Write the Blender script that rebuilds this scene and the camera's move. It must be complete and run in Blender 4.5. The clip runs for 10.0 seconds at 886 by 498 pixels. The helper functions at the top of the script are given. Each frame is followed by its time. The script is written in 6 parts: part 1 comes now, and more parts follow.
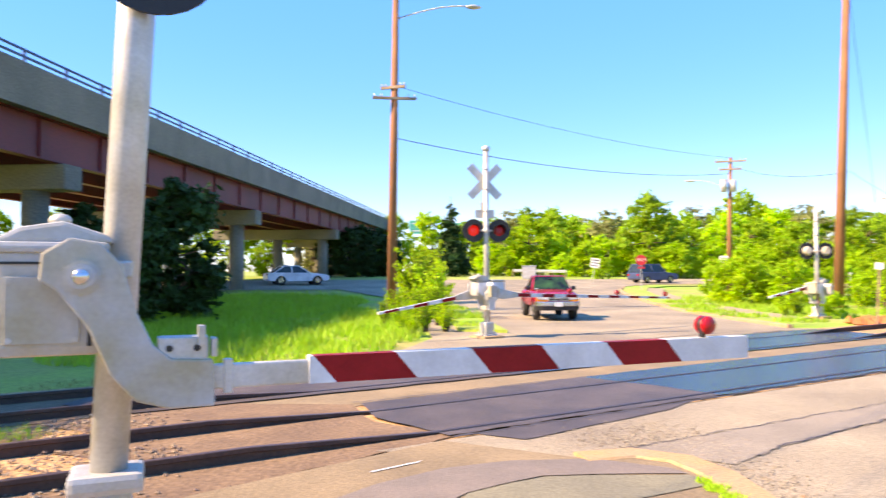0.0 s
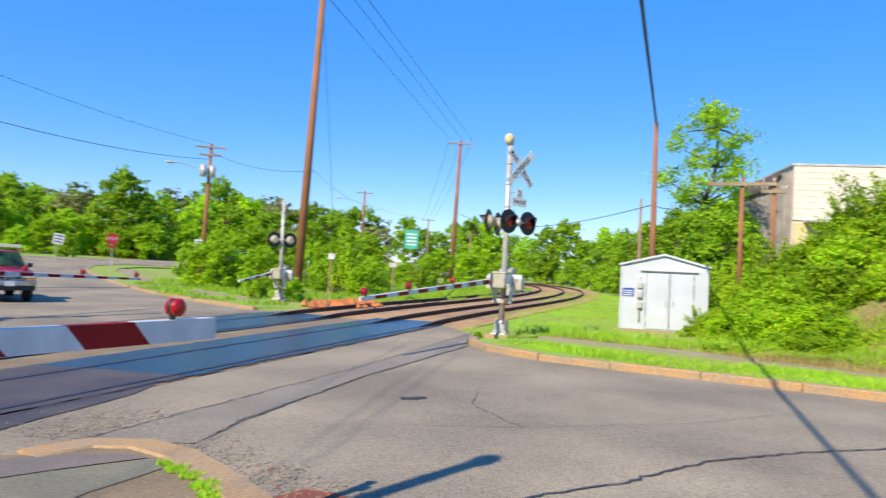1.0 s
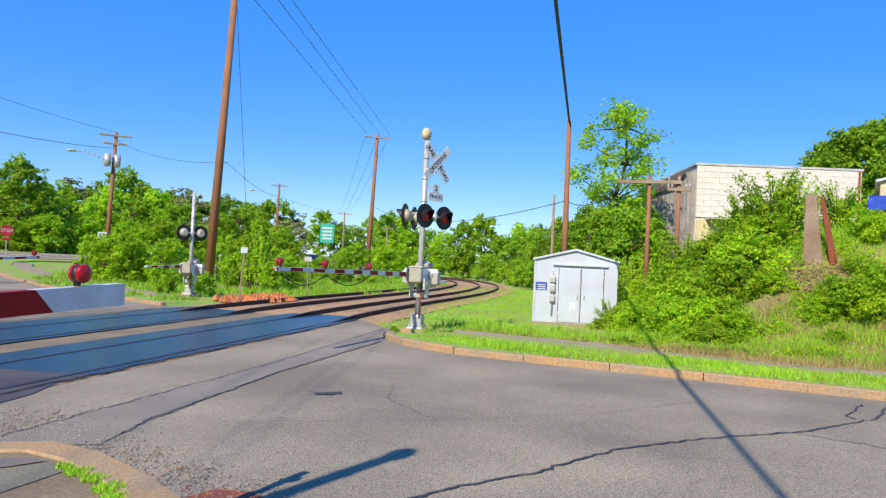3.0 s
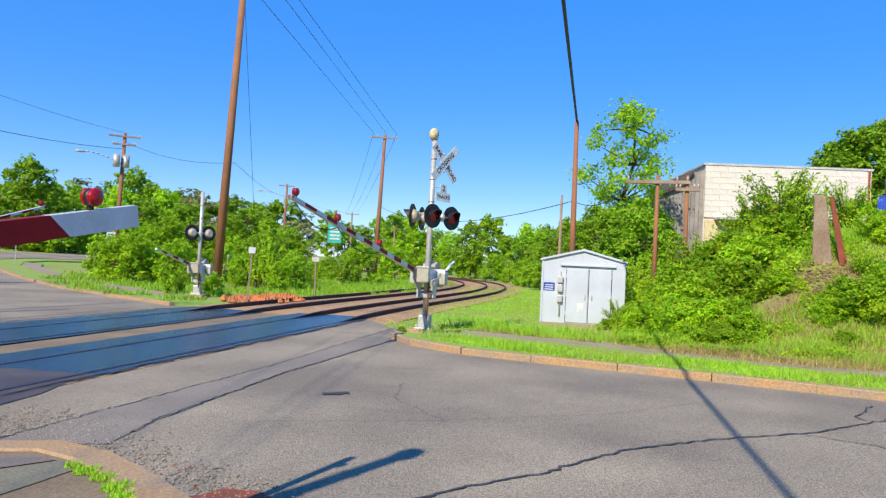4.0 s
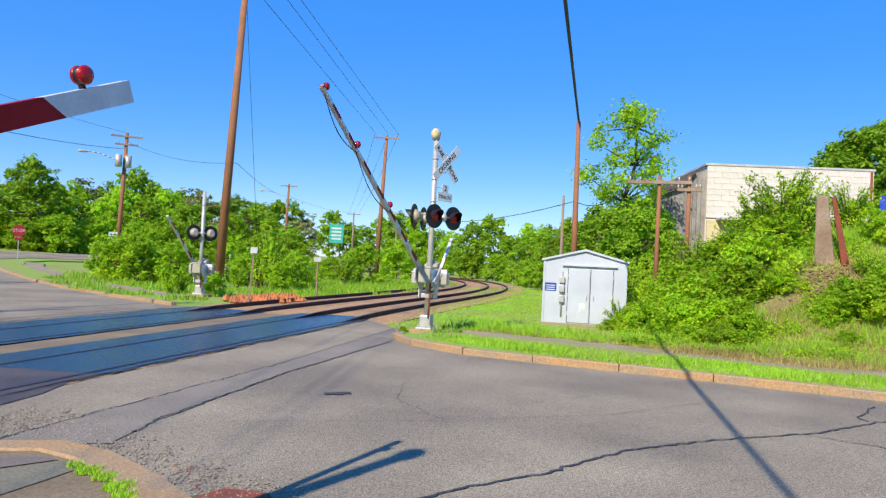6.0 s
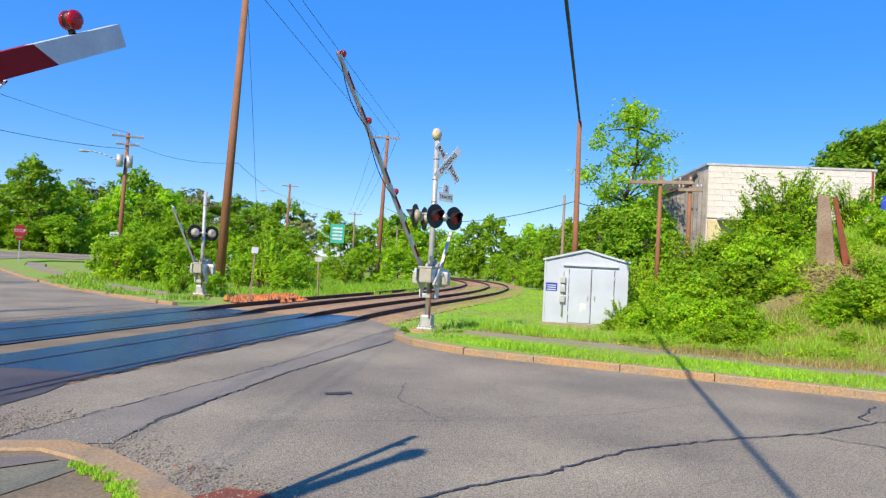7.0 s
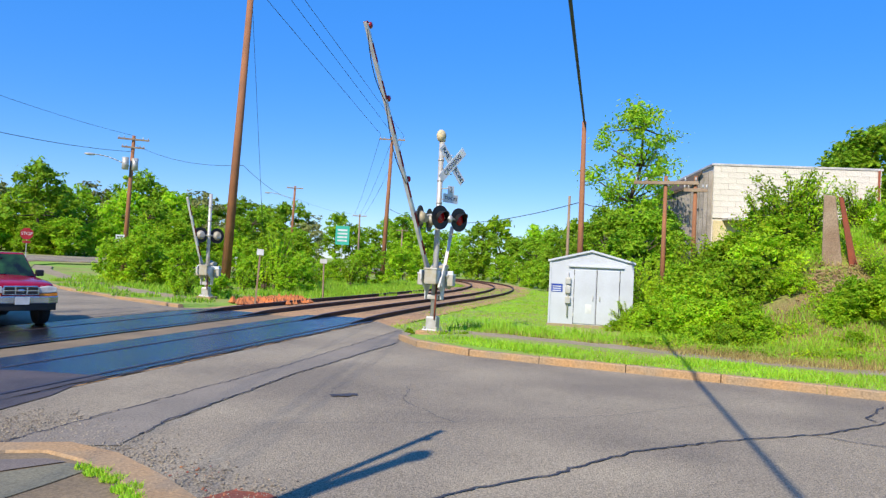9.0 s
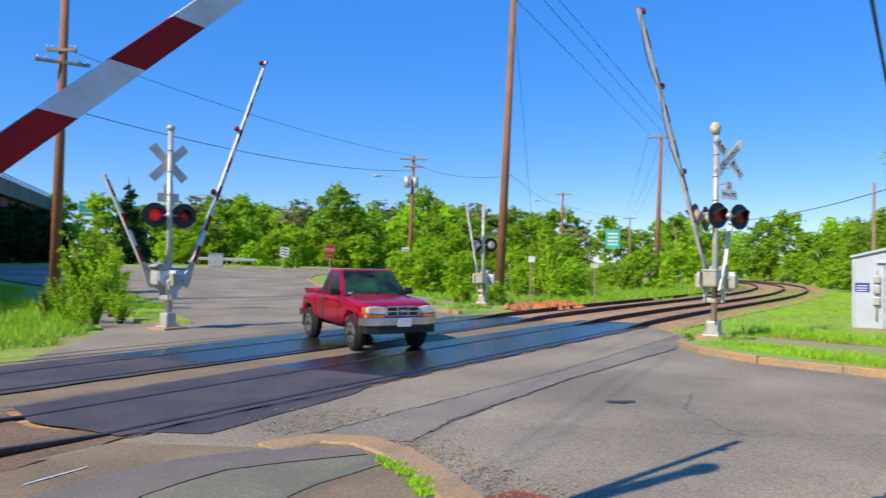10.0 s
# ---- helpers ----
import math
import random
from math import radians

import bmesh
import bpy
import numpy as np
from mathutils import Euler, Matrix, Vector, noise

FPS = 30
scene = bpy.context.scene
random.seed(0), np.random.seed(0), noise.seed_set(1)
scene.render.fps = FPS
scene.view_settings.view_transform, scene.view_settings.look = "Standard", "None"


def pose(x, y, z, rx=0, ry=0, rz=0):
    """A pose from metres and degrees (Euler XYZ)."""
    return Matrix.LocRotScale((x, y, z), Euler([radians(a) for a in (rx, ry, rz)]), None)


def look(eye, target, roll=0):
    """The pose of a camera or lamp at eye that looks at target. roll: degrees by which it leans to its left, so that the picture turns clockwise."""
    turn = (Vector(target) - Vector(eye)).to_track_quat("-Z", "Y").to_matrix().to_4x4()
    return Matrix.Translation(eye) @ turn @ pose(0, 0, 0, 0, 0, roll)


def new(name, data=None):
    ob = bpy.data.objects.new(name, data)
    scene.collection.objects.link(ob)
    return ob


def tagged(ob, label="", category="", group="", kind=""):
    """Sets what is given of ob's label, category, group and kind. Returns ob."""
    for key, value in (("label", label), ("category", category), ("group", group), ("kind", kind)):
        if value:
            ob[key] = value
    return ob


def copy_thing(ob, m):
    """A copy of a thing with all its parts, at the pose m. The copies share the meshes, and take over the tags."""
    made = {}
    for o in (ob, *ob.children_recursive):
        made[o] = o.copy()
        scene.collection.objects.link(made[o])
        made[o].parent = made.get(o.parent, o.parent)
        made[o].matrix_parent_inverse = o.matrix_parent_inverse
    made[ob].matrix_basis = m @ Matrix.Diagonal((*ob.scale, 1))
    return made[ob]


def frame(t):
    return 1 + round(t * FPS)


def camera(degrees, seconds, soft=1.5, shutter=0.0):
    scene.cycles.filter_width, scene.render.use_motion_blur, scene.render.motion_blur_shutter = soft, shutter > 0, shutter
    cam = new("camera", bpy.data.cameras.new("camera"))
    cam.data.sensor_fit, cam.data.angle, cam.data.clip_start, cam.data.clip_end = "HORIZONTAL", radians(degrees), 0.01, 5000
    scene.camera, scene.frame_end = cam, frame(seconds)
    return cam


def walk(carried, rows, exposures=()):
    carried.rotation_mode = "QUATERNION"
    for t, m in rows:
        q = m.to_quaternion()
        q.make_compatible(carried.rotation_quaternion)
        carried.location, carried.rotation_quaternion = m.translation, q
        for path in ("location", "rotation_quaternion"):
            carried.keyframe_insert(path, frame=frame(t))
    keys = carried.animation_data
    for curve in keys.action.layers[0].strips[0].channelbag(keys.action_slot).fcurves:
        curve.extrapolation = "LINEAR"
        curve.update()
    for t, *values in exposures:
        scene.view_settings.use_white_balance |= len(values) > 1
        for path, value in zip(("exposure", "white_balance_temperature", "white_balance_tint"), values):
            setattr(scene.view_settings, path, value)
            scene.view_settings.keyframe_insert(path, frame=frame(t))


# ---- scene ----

# camera: a hand-held pan from one standpoint beside the road
cam = camera(61.6, 10.0, soft=1.3, shutter=0.15)
EYE = (0.0, 0.0, 1.85)
PATH = [(0.0, 0.0, 1.66, 0.2), (0.2, -9.0, 1.45, -0.4), (0.4, -15.6, 1.1, -1.0), (0.5, -17.9, 0.98, -1.3), (0.7, -24.7, 0.95, -1.9), (0.8, -29.0, 1.0, -2.15),
        (1.0, -38.97, 1.15, -2.58), (1.5, -45.85, 1.27, -2.75), (2.0, -46.43, 1.21, -2.67),
        (2.5, -45.98, 1.1, -2.69), (4.0, -44.84, 1.0, -2.73), (5.0, -44.80, 1.01, -2.76),
        (7.0, -44.64, 1.0, -2.78), (8.5, -44.69, 1.0, -2.8), (9.0, -44.25, 1.09, -2.58),
        (9.3, -38.3, 1.05, -1.65), (9.5, -35.71, 1.02, -1.28), (9.7, -32.2, 0.98, -0.95), (10.0, -23.6, 0.91, -0.64)]
walk(cam, [(t, pose(*EYE, 90 + p, r, y)) for t, y, p, r in PATH],
     [(0.0, 1.43, 9600, 24), (0.5, 0.92, 8500, 16), (1.0, 0.45, 7150, 11), (1.5, 0.28, 6750, 11), (9.0, 0.28, 6750, 11), (10.0, 0.20, 6800, 11)])

# daylight: shadows fall towards azimuth 72 degrees, sun 39 degrees high
SUN_AZ, SUN_EL = 252.6, 39.0
world = bpy.data.worlds.new("sky")
scene.world = world
world.use_nodes = True
wt = world.node_tree
sky = wt.nodes.new("ShaderNodeTexSky")
sky.sky_type, sky.sun_disc = "NISHITA", False
sky.sun_elevation, sky.sun_rotation = radians(SUN_EL), radians(SUN_AZ)
sky.air_density, sky.dust_density, sky.ozone_density = 1.0, 0.0, 4.0
hs = wt.nodes.new("ShaderNodeHueSaturation")
hs.inputs["Saturation"].default_value = 1.4
hs.inputs["Hue"].default_value = 0.518
wt.links.new(sky.outputs[0], hs.inputs["Color"])
clear = wt.nodes.new("ShaderNodeMix")
clear.data_type = "RGBA"
clear.inputs["Factor"].default_value = 0.5
clear.inputs["B"].default_value = (0.46, 2.45, 7.2, 1)
wt.links.new(hs.outputs[0], clear.inputs["A"])
wt.links.new(clear.outputs["Result"], wt.nodes["Background"].inputs[0])
wt.nodes["Background"].inputs[1].default_value = 0.14
sun = new("sun", bpy.data.lights.new("sun", "SUN"))
sun.data.energy, sun.data.angle, sun.data.color = 5.0, radians(0.55), (1.0, 0.90, 0.74)
sa, se = radians(SUN_AZ), radians(SUN_EL)
sun.matrix_world = look((30 * math.sin(sa) * math.cos(se), 30 * math.cos(sa) * math.cos(se), 30 * math.sin(se)), (0, 0, 0))


# ---- materials ----
def mat(name, col, rough=0.7, metal=0.0, col2=None, scale=4.0, fine=40.0, bump=0.15, amount=0.5, spec=0.5,
        island=0.0, emit=None, translucent=0.0, coords="Object"):
    """A surface with variation at two scales: broad stains between col and col2, and fine grain with relief."""
    m = bpy.data.materials.new(name)
    m.use_nodes = True
    nt = m.node_tree
    n, l = nt.nodes, nt.links
    b = n["Principled BSDF"]
    b.inputs["Roughness"].default_value, b.inputs["Metallic"].default_value = rough, metal
    b.inputs["Specular IOR Level"].default_value = spec
    tc = n.new("ShaderNodeTexCoord")
    big, small = n.new("ShaderNodeTexNoise"), n.new("ShaderNodeTexNoise")
    big.inputs["Scale"].default_value, big.inputs["Detail"].default_value = scale, 5
    small.inputs["Scale"].default_value, small.inputs["Detail"].default_value = fine, 3
    for t in (big, small):
        l.new(tc.outputs[coords], t.inputs["Vector"])
    ramp = n.new("ShaderNodeValToRGB")
    ramp.color_ramp.elements[0].position, ramp.color_ramp.elements[1].position = 0.35, 0.68
    c2 = col2 or tuple(c * 0.7 for c in col)
    ramp.color_ramp.elements[0].color, ramp.color_ramp.elements[1].color = (*c2, 1), (*col, 1)
    l.new(big.outputs["Fac"], ramp.inputs[0])
    mul = n.new("ShaderNodeMix")
    mul.data_type, mul.blend_type = "RGBA", "MULTIPLY"
    mul.inputs["Factor"].default_value = amount
    l.new(ramp.outputs[0], mul.inputs["A"])
    gr = n.new("ShaderNodeValToRGB")
    gr.color_ramp.elements[0].position, gr.color_ramp.elements[1].position = 0.3, 0.7
    gr.color_ramp.elements[0].color, gr.color_ramp.elements[1].color = (0.35, 0.35, 0.35, 1), (1.25, 1.25, 1.25, 1)
    l.new(small.outputs["Fac"], gr.inputs[0])
    l.new(gr.outputs[0], mul.inputs["B"])
    out = mul.outputs["Result"]
    if island:
        geo = n.new("ShaderNodeNewGeometry")
        info = n.new("ShaderNodeObjectInfo")
        add = n.new("ShaderNodeMath")
        l.new(geo.outputs["Random Per Island"], add.inputs[0])
        l.new(info.outputs["Random"], add.inputs[1])
        h = n.new("ShaderNodeHueSaturation")
        mr = n.new("ShaderNodeMapRange")
        mr.inputs["From Max"].default_value = 2.0
        mr.inputs["To Min"].default_value, mr.inputs["To Max"].default_value = 1 - island, 1 + island
        l.new(add.outputs[0], mr.inputs["Value"])
        l.new(mr.outputs[0], h.inputs["Value"])
        hue = n.new("ShaderNodeMapRange")
        hue.inputs["To Min"].default_value, hue.inputs["To Max"].default_value = 0.5 - island * 0.05, 0.5 + island * 0.05
        l.new(geo.outputs["Random Per Island"], hue.inputs["Value"])
        l.new(hue.outputs[0], h.inputs["Hue"])
        l.new(out, h.inputs["Color"])
        out = h.outputs[0]
    l.new(out, b.inputs["Base Color"])
    if bump:
        bp = n.new("ShaderNodeBump")
        bp.inputs["Strength"].default_value, bp.inputs["Distance"].default_value = bump, 0.02
        l.new(small.outputs["Fac"], bp.inputs["Height"])
        l.new(bp.outputs[0], b.inputs["Normal"])
    if emit:
        b.inputs["Emission Color"].default_value, b.inputs["Emission Strength"].default_value = (*emit[:3], 1), emit[3]
    if translucent:
        tr = n.new("ShaderNodeBsdfTranslucent")
        l.new(out, tr.inputs["Color"])
        mx = n.new("ShaderNodeMixShader")
        mx.inputs[0].default_value = translucent
        l.new(b.outputs[0], mx.inputs[1])
        l.new(tr.outputs[0], mx.inputs[2])
        l.new(mx.outputs[0], n["Material Output"].inputs["Surface"])
    return m


M = dict(
    grass=mat("grass_ground", (0.22, 0.42, 0.03), 0.95, col2=(0.33, 0.31, 0.09), scale=0.30, fine=11, bump=0.5, amount=0.4),
    asphalt=mat("asphalt", (0.43, 0.365, 0.26), 0.9, col2=(0.27, 0.23, 0.175), scale=0.38, fine=60, bump=0.7, amount=0.9, spec=0.25),
    tar=mat("fresh_asphalt", (0.014, 0.016, 0.024), 0.21, col2=(0.026, 0.024, 0.026), scale=0.9, fine=40, bump=0.3, spec=0.8),
    patch=mat("patch_asphalt", (0.225, 0.185, 0.155), 0.85, col2=(0.17, 0.145, 0.125), scale=1.5, fine=70, bump=0.4),
    strip=mat("patched_strip", (0.31, 0.265, 0.205), 0.88, col2=(0.23, 0.20, 0.16), scale=0.8, fine=60, bump=0.5, amount=0.7),
    tan=mat("sandy_concrete", (0.30, 0.222, 0.128), 0.9, col2=(0.20, 0.15, 0.09), scale=0.8, fine=36, bump=0.4),
    kerb=mat("kerb_granite", (0.48, 0.29, 0.13), 0.9, col2=(0.36, 0.27, 0.17), scale=1.5, fine=30, bump=0.5),
    walkway=mat("pavement_concrete", (0.40, 0.31, 0.21), 0.95, col2=(0.29, 0.25, 0.14), scale=1, fine=40, bump=0.4),
    ballast=mat("ballast", (0.60, 0.36, 0.17), 0.95, col2=(0.46, 0.27, 0.13), scale=2, fine=22, bump=1.0, amount=0.9),
    rail=mat("rusty_rail", (0.11, 0.055, 0.035), 0.8, col2=(0.075, 0.04, 0.03), scale=3, fine=30),
    railtop=mat("rail_head", (0.18, 0.11, 0.09), 0.45, metal=0.6, scale=3, fine=30, bump=0.05),
    tie=mat("wooden_tie", (0.31, 0.20, 0.13), 0.9, scale=3, fine=25, bump=0.6, island=0.3),
    galv=mat("silver_paint", (0.54, 0.56, 0.57), 0.45, metal=0.3, col2=(0.44, 0.43, 0.38), scale=5, fine=60, bump=0.05, amount=0.2),
    whitep=mat("white_painted_steel", (0.43, 0.46, 0.48), 0.45, col2=(0.36, 0.32, 0.21), scale=3.0, fine=40, bump=0.05, amount=0.15),
    shed=mat("shed_paint", (0.52, 0.57, 0.65), 0.5, col2=(0.45, 0.49, 0.55), scale=1.2, fine=30, bump=0.03, amount=0.12),
    red=mat("red_sheeting", (0.33, 0.012, 0.015), 0.5, scale=3, fine=60, bump=0.02, amount=0.2, spec=0.15),
    white=mat("white_sheeting", (0.70, 0.74, 0.76), 0.4, scale=3, fine=60, bump=0.02, amount=0.12),
    black=mat("black_paint", (0.015, 0.015, 0.017), 0.5, scale=3, fine=40, bump=0.03),
    lens=mat("red_lens", (0.50, 0.006, 0.012), 0.15, scale=6, fine=90, bump=0.3),
    lens_on=mat("lit_red_lens", (0.42, 0.01, 0.01), 0.2, scale=6, fine=90, bump=0.2, emit=(1.0, 0.03, 0.02, 0.22)),
    wood=mat("creosoted_pole", (0.36, 0.15, 0.065), 0.85, col2=(0.26, 0.12, 0.06), scale=1.0, fine=35, bump=0.5),
    oldwood=mat("weathered_wood", (0.36, 0.28, 0.2), 0.9, col2=(0.25, 0.17, 0.11), scale=1.5, fine=35, bump=0.6),
    bark=mat("bark", (0.13, 0.095, 0.065), 0.95, scale=3, fine=25, bump=0.9),
    leaf=mat("leaves", (0.38, 0.60, 0.035), 0.6, col2=(0.25, 0.45, 0.03), scale=0.5, fine=5, bump=0.0, amount=0.4, island=0.45, translucent=0.45, spec=0.15),
    leaf2=mat("bright_leaves", (0.48, 0.70, 0.030), 0.6, col2=(0.32, 0.54, 0.028), scale=0.7, fine=6, bump=0.0, amount=0.35, island=0.45, translucent=0.5, spec=0.15),
    # bright leaves with sunlight put into the colour, against the vines' own shade
    leaf4=mat("sun_brightened_leaves", (0.54, 0.75, 0.030), 0.6, col2=(0.30, 0.53, 0.028), scale=1.0, fine=8, bump=0.0, amount=0.35, island=0.45, translucent=0.5, spec=0.15),
    # the conifer's dark green; on trees by the overpass it stands in for shade
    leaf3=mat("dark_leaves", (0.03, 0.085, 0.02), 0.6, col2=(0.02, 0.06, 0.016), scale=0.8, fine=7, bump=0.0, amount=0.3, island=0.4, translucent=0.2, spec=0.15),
    leaf5=mat("young_olive_leaves", (0.33, 0.36, 0.13), 0.7, col2=(0.24, 0.27, 0.09), scale=0.5, fine=5, bump=0.0, amount=0.4, island=0.4, translucent=0.3, spec=0.1),
    blade=mat("grass_blades", (0.36, 0.62, 0.03), 0.6, col2=(0.28, 0.50, 0.03), scale=0.6, fine=5, bump=0.0, amount=0.25, island=0.4, translucent=0.35),
    concrete=mat("bridge_concrete", (0.25, 0.23, 0.18), 0.9, col2=(0.17, 0.16, 0.125), scale=0.4, fine=15, bump=0.2),
    girder=mat("girder_paint", (0.23, 0.03, 0.032), 0.6, col2=(0.15, 0.02, 0.024), scale=0.4, fine=20, bump=0.05),
    bluerail=mat("blue_rail_paint", (0.05, 0.12, 0.30), 0.5, scale=1, fine=20, bump=0.03),
    block=mat("pale_block", (0.74, 0.70, 0.62), 0.9, col2=(0.64, 0.60, 0.53), scale=0.8, fine=20, bump=0.2, island=0.06),
    greywood=mat("grey_boards", (0.34, 0.31, 0.28), 0.9, col2=(0.22, 0.2, 0.18), scale=1.5, fine=20, bump=0.4, island=0.25),
    cream=mat("cream_wall", (0.72, 0.62, 0.40), 0.85, col2=(0.6, 0.5, 0.28), scale=1, fine=20, bump=0.1),
    roof=mat("pale_metal_roof", (0.6, 0.6, 0.58), 0.5, scale=1, fine=10, bump=0.05),
    wire=mat("cable", (0.025, 0.03, 0.045), 0.6, bump=0.0),
    carred=mat("red_car_paint", (0.34, 0.003, 0.030), 0.18, scale=2, fine=50, bump=0.0, amount=0.08),
    carwhite=mat("white_car_paint", (0.72, 0.78, 0.85), 0.3, scale=2, fine=50, bump=0.0, amount=0.05),
    carblue=mat("dark_blue_car_paint", (0.05, 0.08, 0.17), 0.3, scale=2, fine=50, bump=0.0, amount=0.05),
    chrome=mat("chrome", (0.62, 0.64, 0.67), 0.22, metal=0.9, scale=4, fine=40, bump=0.0, amount=0.1),
    tyre=mat("tyre_rubber", (0.02, 0.02, 0.021), 0.85, scale=4, fine=40, bump=0.2),
    glass=mat("dark_window", (0.03, 0.045, 0.05), 0.06, scale=3, fine=30, bump=0.0, amount=0.1),
    amber=mat("amber_lens", (0.75, 0.25, 0.03), 0.2, scale=8, fine=50, bump=0.1),
    headlight=mat("headlight_glass", (0.72, 0.74, 0.72), 0.1, scale=8, fine=50, bump=0.1),
    stopred=mat("stop_sign_red", (0.42, 0.02, 0.03), 0.45, scale=4, fine=40, bump=0.0, amount=0.1),
    green=mat("green_sign", (0.05, 0.50, 0.36), 0.45, scale=4, fine=40, bump=0.0, amount=0.1),
    bluesign=mat("blue_sign", (0.03, 0.08, 0.45), 0.75, scale=4, fine=40, bump=0.0, amount=0.1, spec=0.15),
    crack=mat("tar_line", (0.075, 0.07, 0.075), 0.7, scale=3, fine=40, bump=0.1),
    stone=mat("grey_stones", (0.37, 0.32, 0.25), 0.9, scale=4, fine=40, bump=0.2, island=0.4),
    stone2=mat("pink_stones", (0.29, 0.21, 0.15), 0.9, scale=4, fine=40, bump=0.2, island=0.45),
    brick=mat("brick_crumbs", (0.38, 0.14, 0.08), 0.9, scale=4, fine=40, bump=0.2, island=0.4),
    litter=mat("dry_litter", (0.42, 0.28, 0.15), 0.95, scale=4, fine=40, bump=0.2, island=0.5),
    # opaque pane: green patches in the colour imitate greenery seen in the glass
    screen=mat("windscreen_painted_view", (0.03, 0.10, 0.03), 0.05, col2=(0.008, 0.012, 0.010), scale=2.2, fine=30, bump=0.0, amount=0.1),
    earth=mat("bare_earth", (0.27, 0.18, 0.095), 0.95, col2=(0.20, 0.24, 0.055), scale=0.6, fine=14, bump=0.8, amount=0.6),
    dirt=mat("brown_dirt", (0.24, 0.155, 0.09), 0.95, col2=(0.165, 0.105, 0.065), scale=1.5, fine=18, bump=0.8, amount=0.6),
    oldpatch=mat("grey_green_concrete", (0.235, 0.22, 0.145), 0.9, col2=(0.18, 0.17, 0.12), scale=1.2, fine=40, bump=0.3),
    straw=mat("dry_straw", (0.50, 0.42, 0.16), 0.9, col2=(0.36, 0.28, 0.10), scale=1.2, fine=9, bump=0.0, amount=0.3, island=0.45, translucent=0.2, spec=0.1),
    dry=mat("dry_dark_asphalt", (0.125, 0.098, 0.085), 0.6, col2=(0.07, 0.058, 0.055), scale=1.1, fine=45, bump=0.35, amount=0.7, spec=0.4),
    rust=mat("rust", (0.30, 0.07, 0.03), 0.9, col2=(0.2, 0.06, 0.035), scale=4, fine=40, bump=0.4),
    netting=mat("orange_debris", (0.66, 0.21, 0.06), 0.9, col2=(0.40, 0.16, 0.07), scale=2, fine=25, bump=0.6),
)


# ---- shape helpers ----
def part(name, bm, material, parent=None, label="", m=None):
    """Links a bmesh as one mesh object, under a thing or a part."""
    me = bpy.data.meshes.new(name)
    bm.to_mesh(me)
    bm.free()
    me.materials.append(material)
    ob = new(name, me)
    if parent is not None:
        ob.parent = parent
    if m is not None:
        ob.matrix_basis = m
    return tagged(ob, label)


def again(ob, m):
    """Another object on the same mesh, under the same parent."""
    o = ob.copy()
    scene.collection.objects.link(o)
    o.matrix_basis = m
    return o


def thing(name, label, category, m=None, group="", kind=""):
    ob = new(name)
    if m is not None:
        ob.matrix_basis = m
    return tagged(ob, label, category, group, kind)


def box(sx, sy, sz, at=(0, 0, 0), bevel=0.0, bm=None, rot=None):
    """A box of that size, centred on at, with softened edges."""
    b = bmesh.new()
    bmesh.ops.create_cube(b, size=1.0, matrix=Matrix.Diagonal((sx, sy, sz, 1)))
    if bevel:
        bmesh.ops.bevel(b, geom=b.edges[:], offset=bevel, segments=2, affect="EDGES", profile=0.6)
    mm = Matrix.Translation(at) @ (rot.to_4x4() if rot else Matrix())
    bmesh.ops.transform(b, matrix=mm, verts=b.verts)
    return merge(bm, b)


def merge(bm, b):
    if bm is None:
        return b
    me = bpy.data.meshes.new("tmp")
    b.to_mesh(me)
    b.free()
    bm.from_mesh(me)
    bpy.data.meshes.remove(me)
    return bm


def rod(a, c, r, r2=None, seg=16, bm=None, smooth=True):
    """A round bar from a to c, tapering from r to r2."""
    a, c = Vector(a), Vector(c)
    b = bmesh.new()
    bmesh.ops.create_cone(b, cap_ends=True, segments=seg, radius1=r, radius2=r if r2 is None else r2, depth=(c - a).length)
    q = (c - a).to_track_quat("Z", "Y").to_matrix().to_4x4()
    bmesh.ops.transform(b, matrix=Matrix.Translation((a + c) / 2) @ q, verts=b.verts)
    for f in b.faces:
        f.smooth = smooth and len(f.verts) == 4
    return merge(bm, b)


def ball(r, at=(0, 0, 0), sx=1, sy=1, sz=1, bm=None, u=16, v=10):
    b = bmesh.new()
    bmesh.ops.create_uvsphere(b, u_segments=u, v_segments=v, radius=r)
    bmesh.ops.transform(b, matrix=Matrix.Translation(at) @ Matrix.Diagonal((sx, sy, sz, 1)), verts=b.verts)
    for f in b.faces:
        f.smooth = True
    return merge(bm, b)


def prism(outline, depth, axis="y", at=0.0, bevel=0.0, bm=None):
    """An outline (pairs) in the plane across the axis, thickened along it, centred on at."""
    b = bmesh.new()
    put = {"y": lambda u, v, w: (u, w, v), "x": lambda u, v, w: (w, u, v), "z": lambda u, v, w: (u, v, w)}[axis]
    lo = [b.verts.new(put(u, v, at - depth / 2)) for u, v in outline]
    hi = [b.verts.new(put(u, v, at + depth / 2)) for u, v in outline]
    b.faces.new(lo), b.faces.new(hi)
    for i in range(len(lo)):
        j = (i + 1) % len(lo)
        b.faces.new((lo[i], lo[j], hi[j], hi[i]))
    bmesh.ops.recalc_face_normals(b, faces=b.faces)
    if bevel:
        bmesh.ops.bevel(b, geom=b.edges[:], offset=bevel, segments=2, affect="EDGES", profile=0.6)
    return merge(bm, b)


def smooth01(v):
    v = min(1.0, max(0.0, v))
    return v * v * (3 - 2 * v)


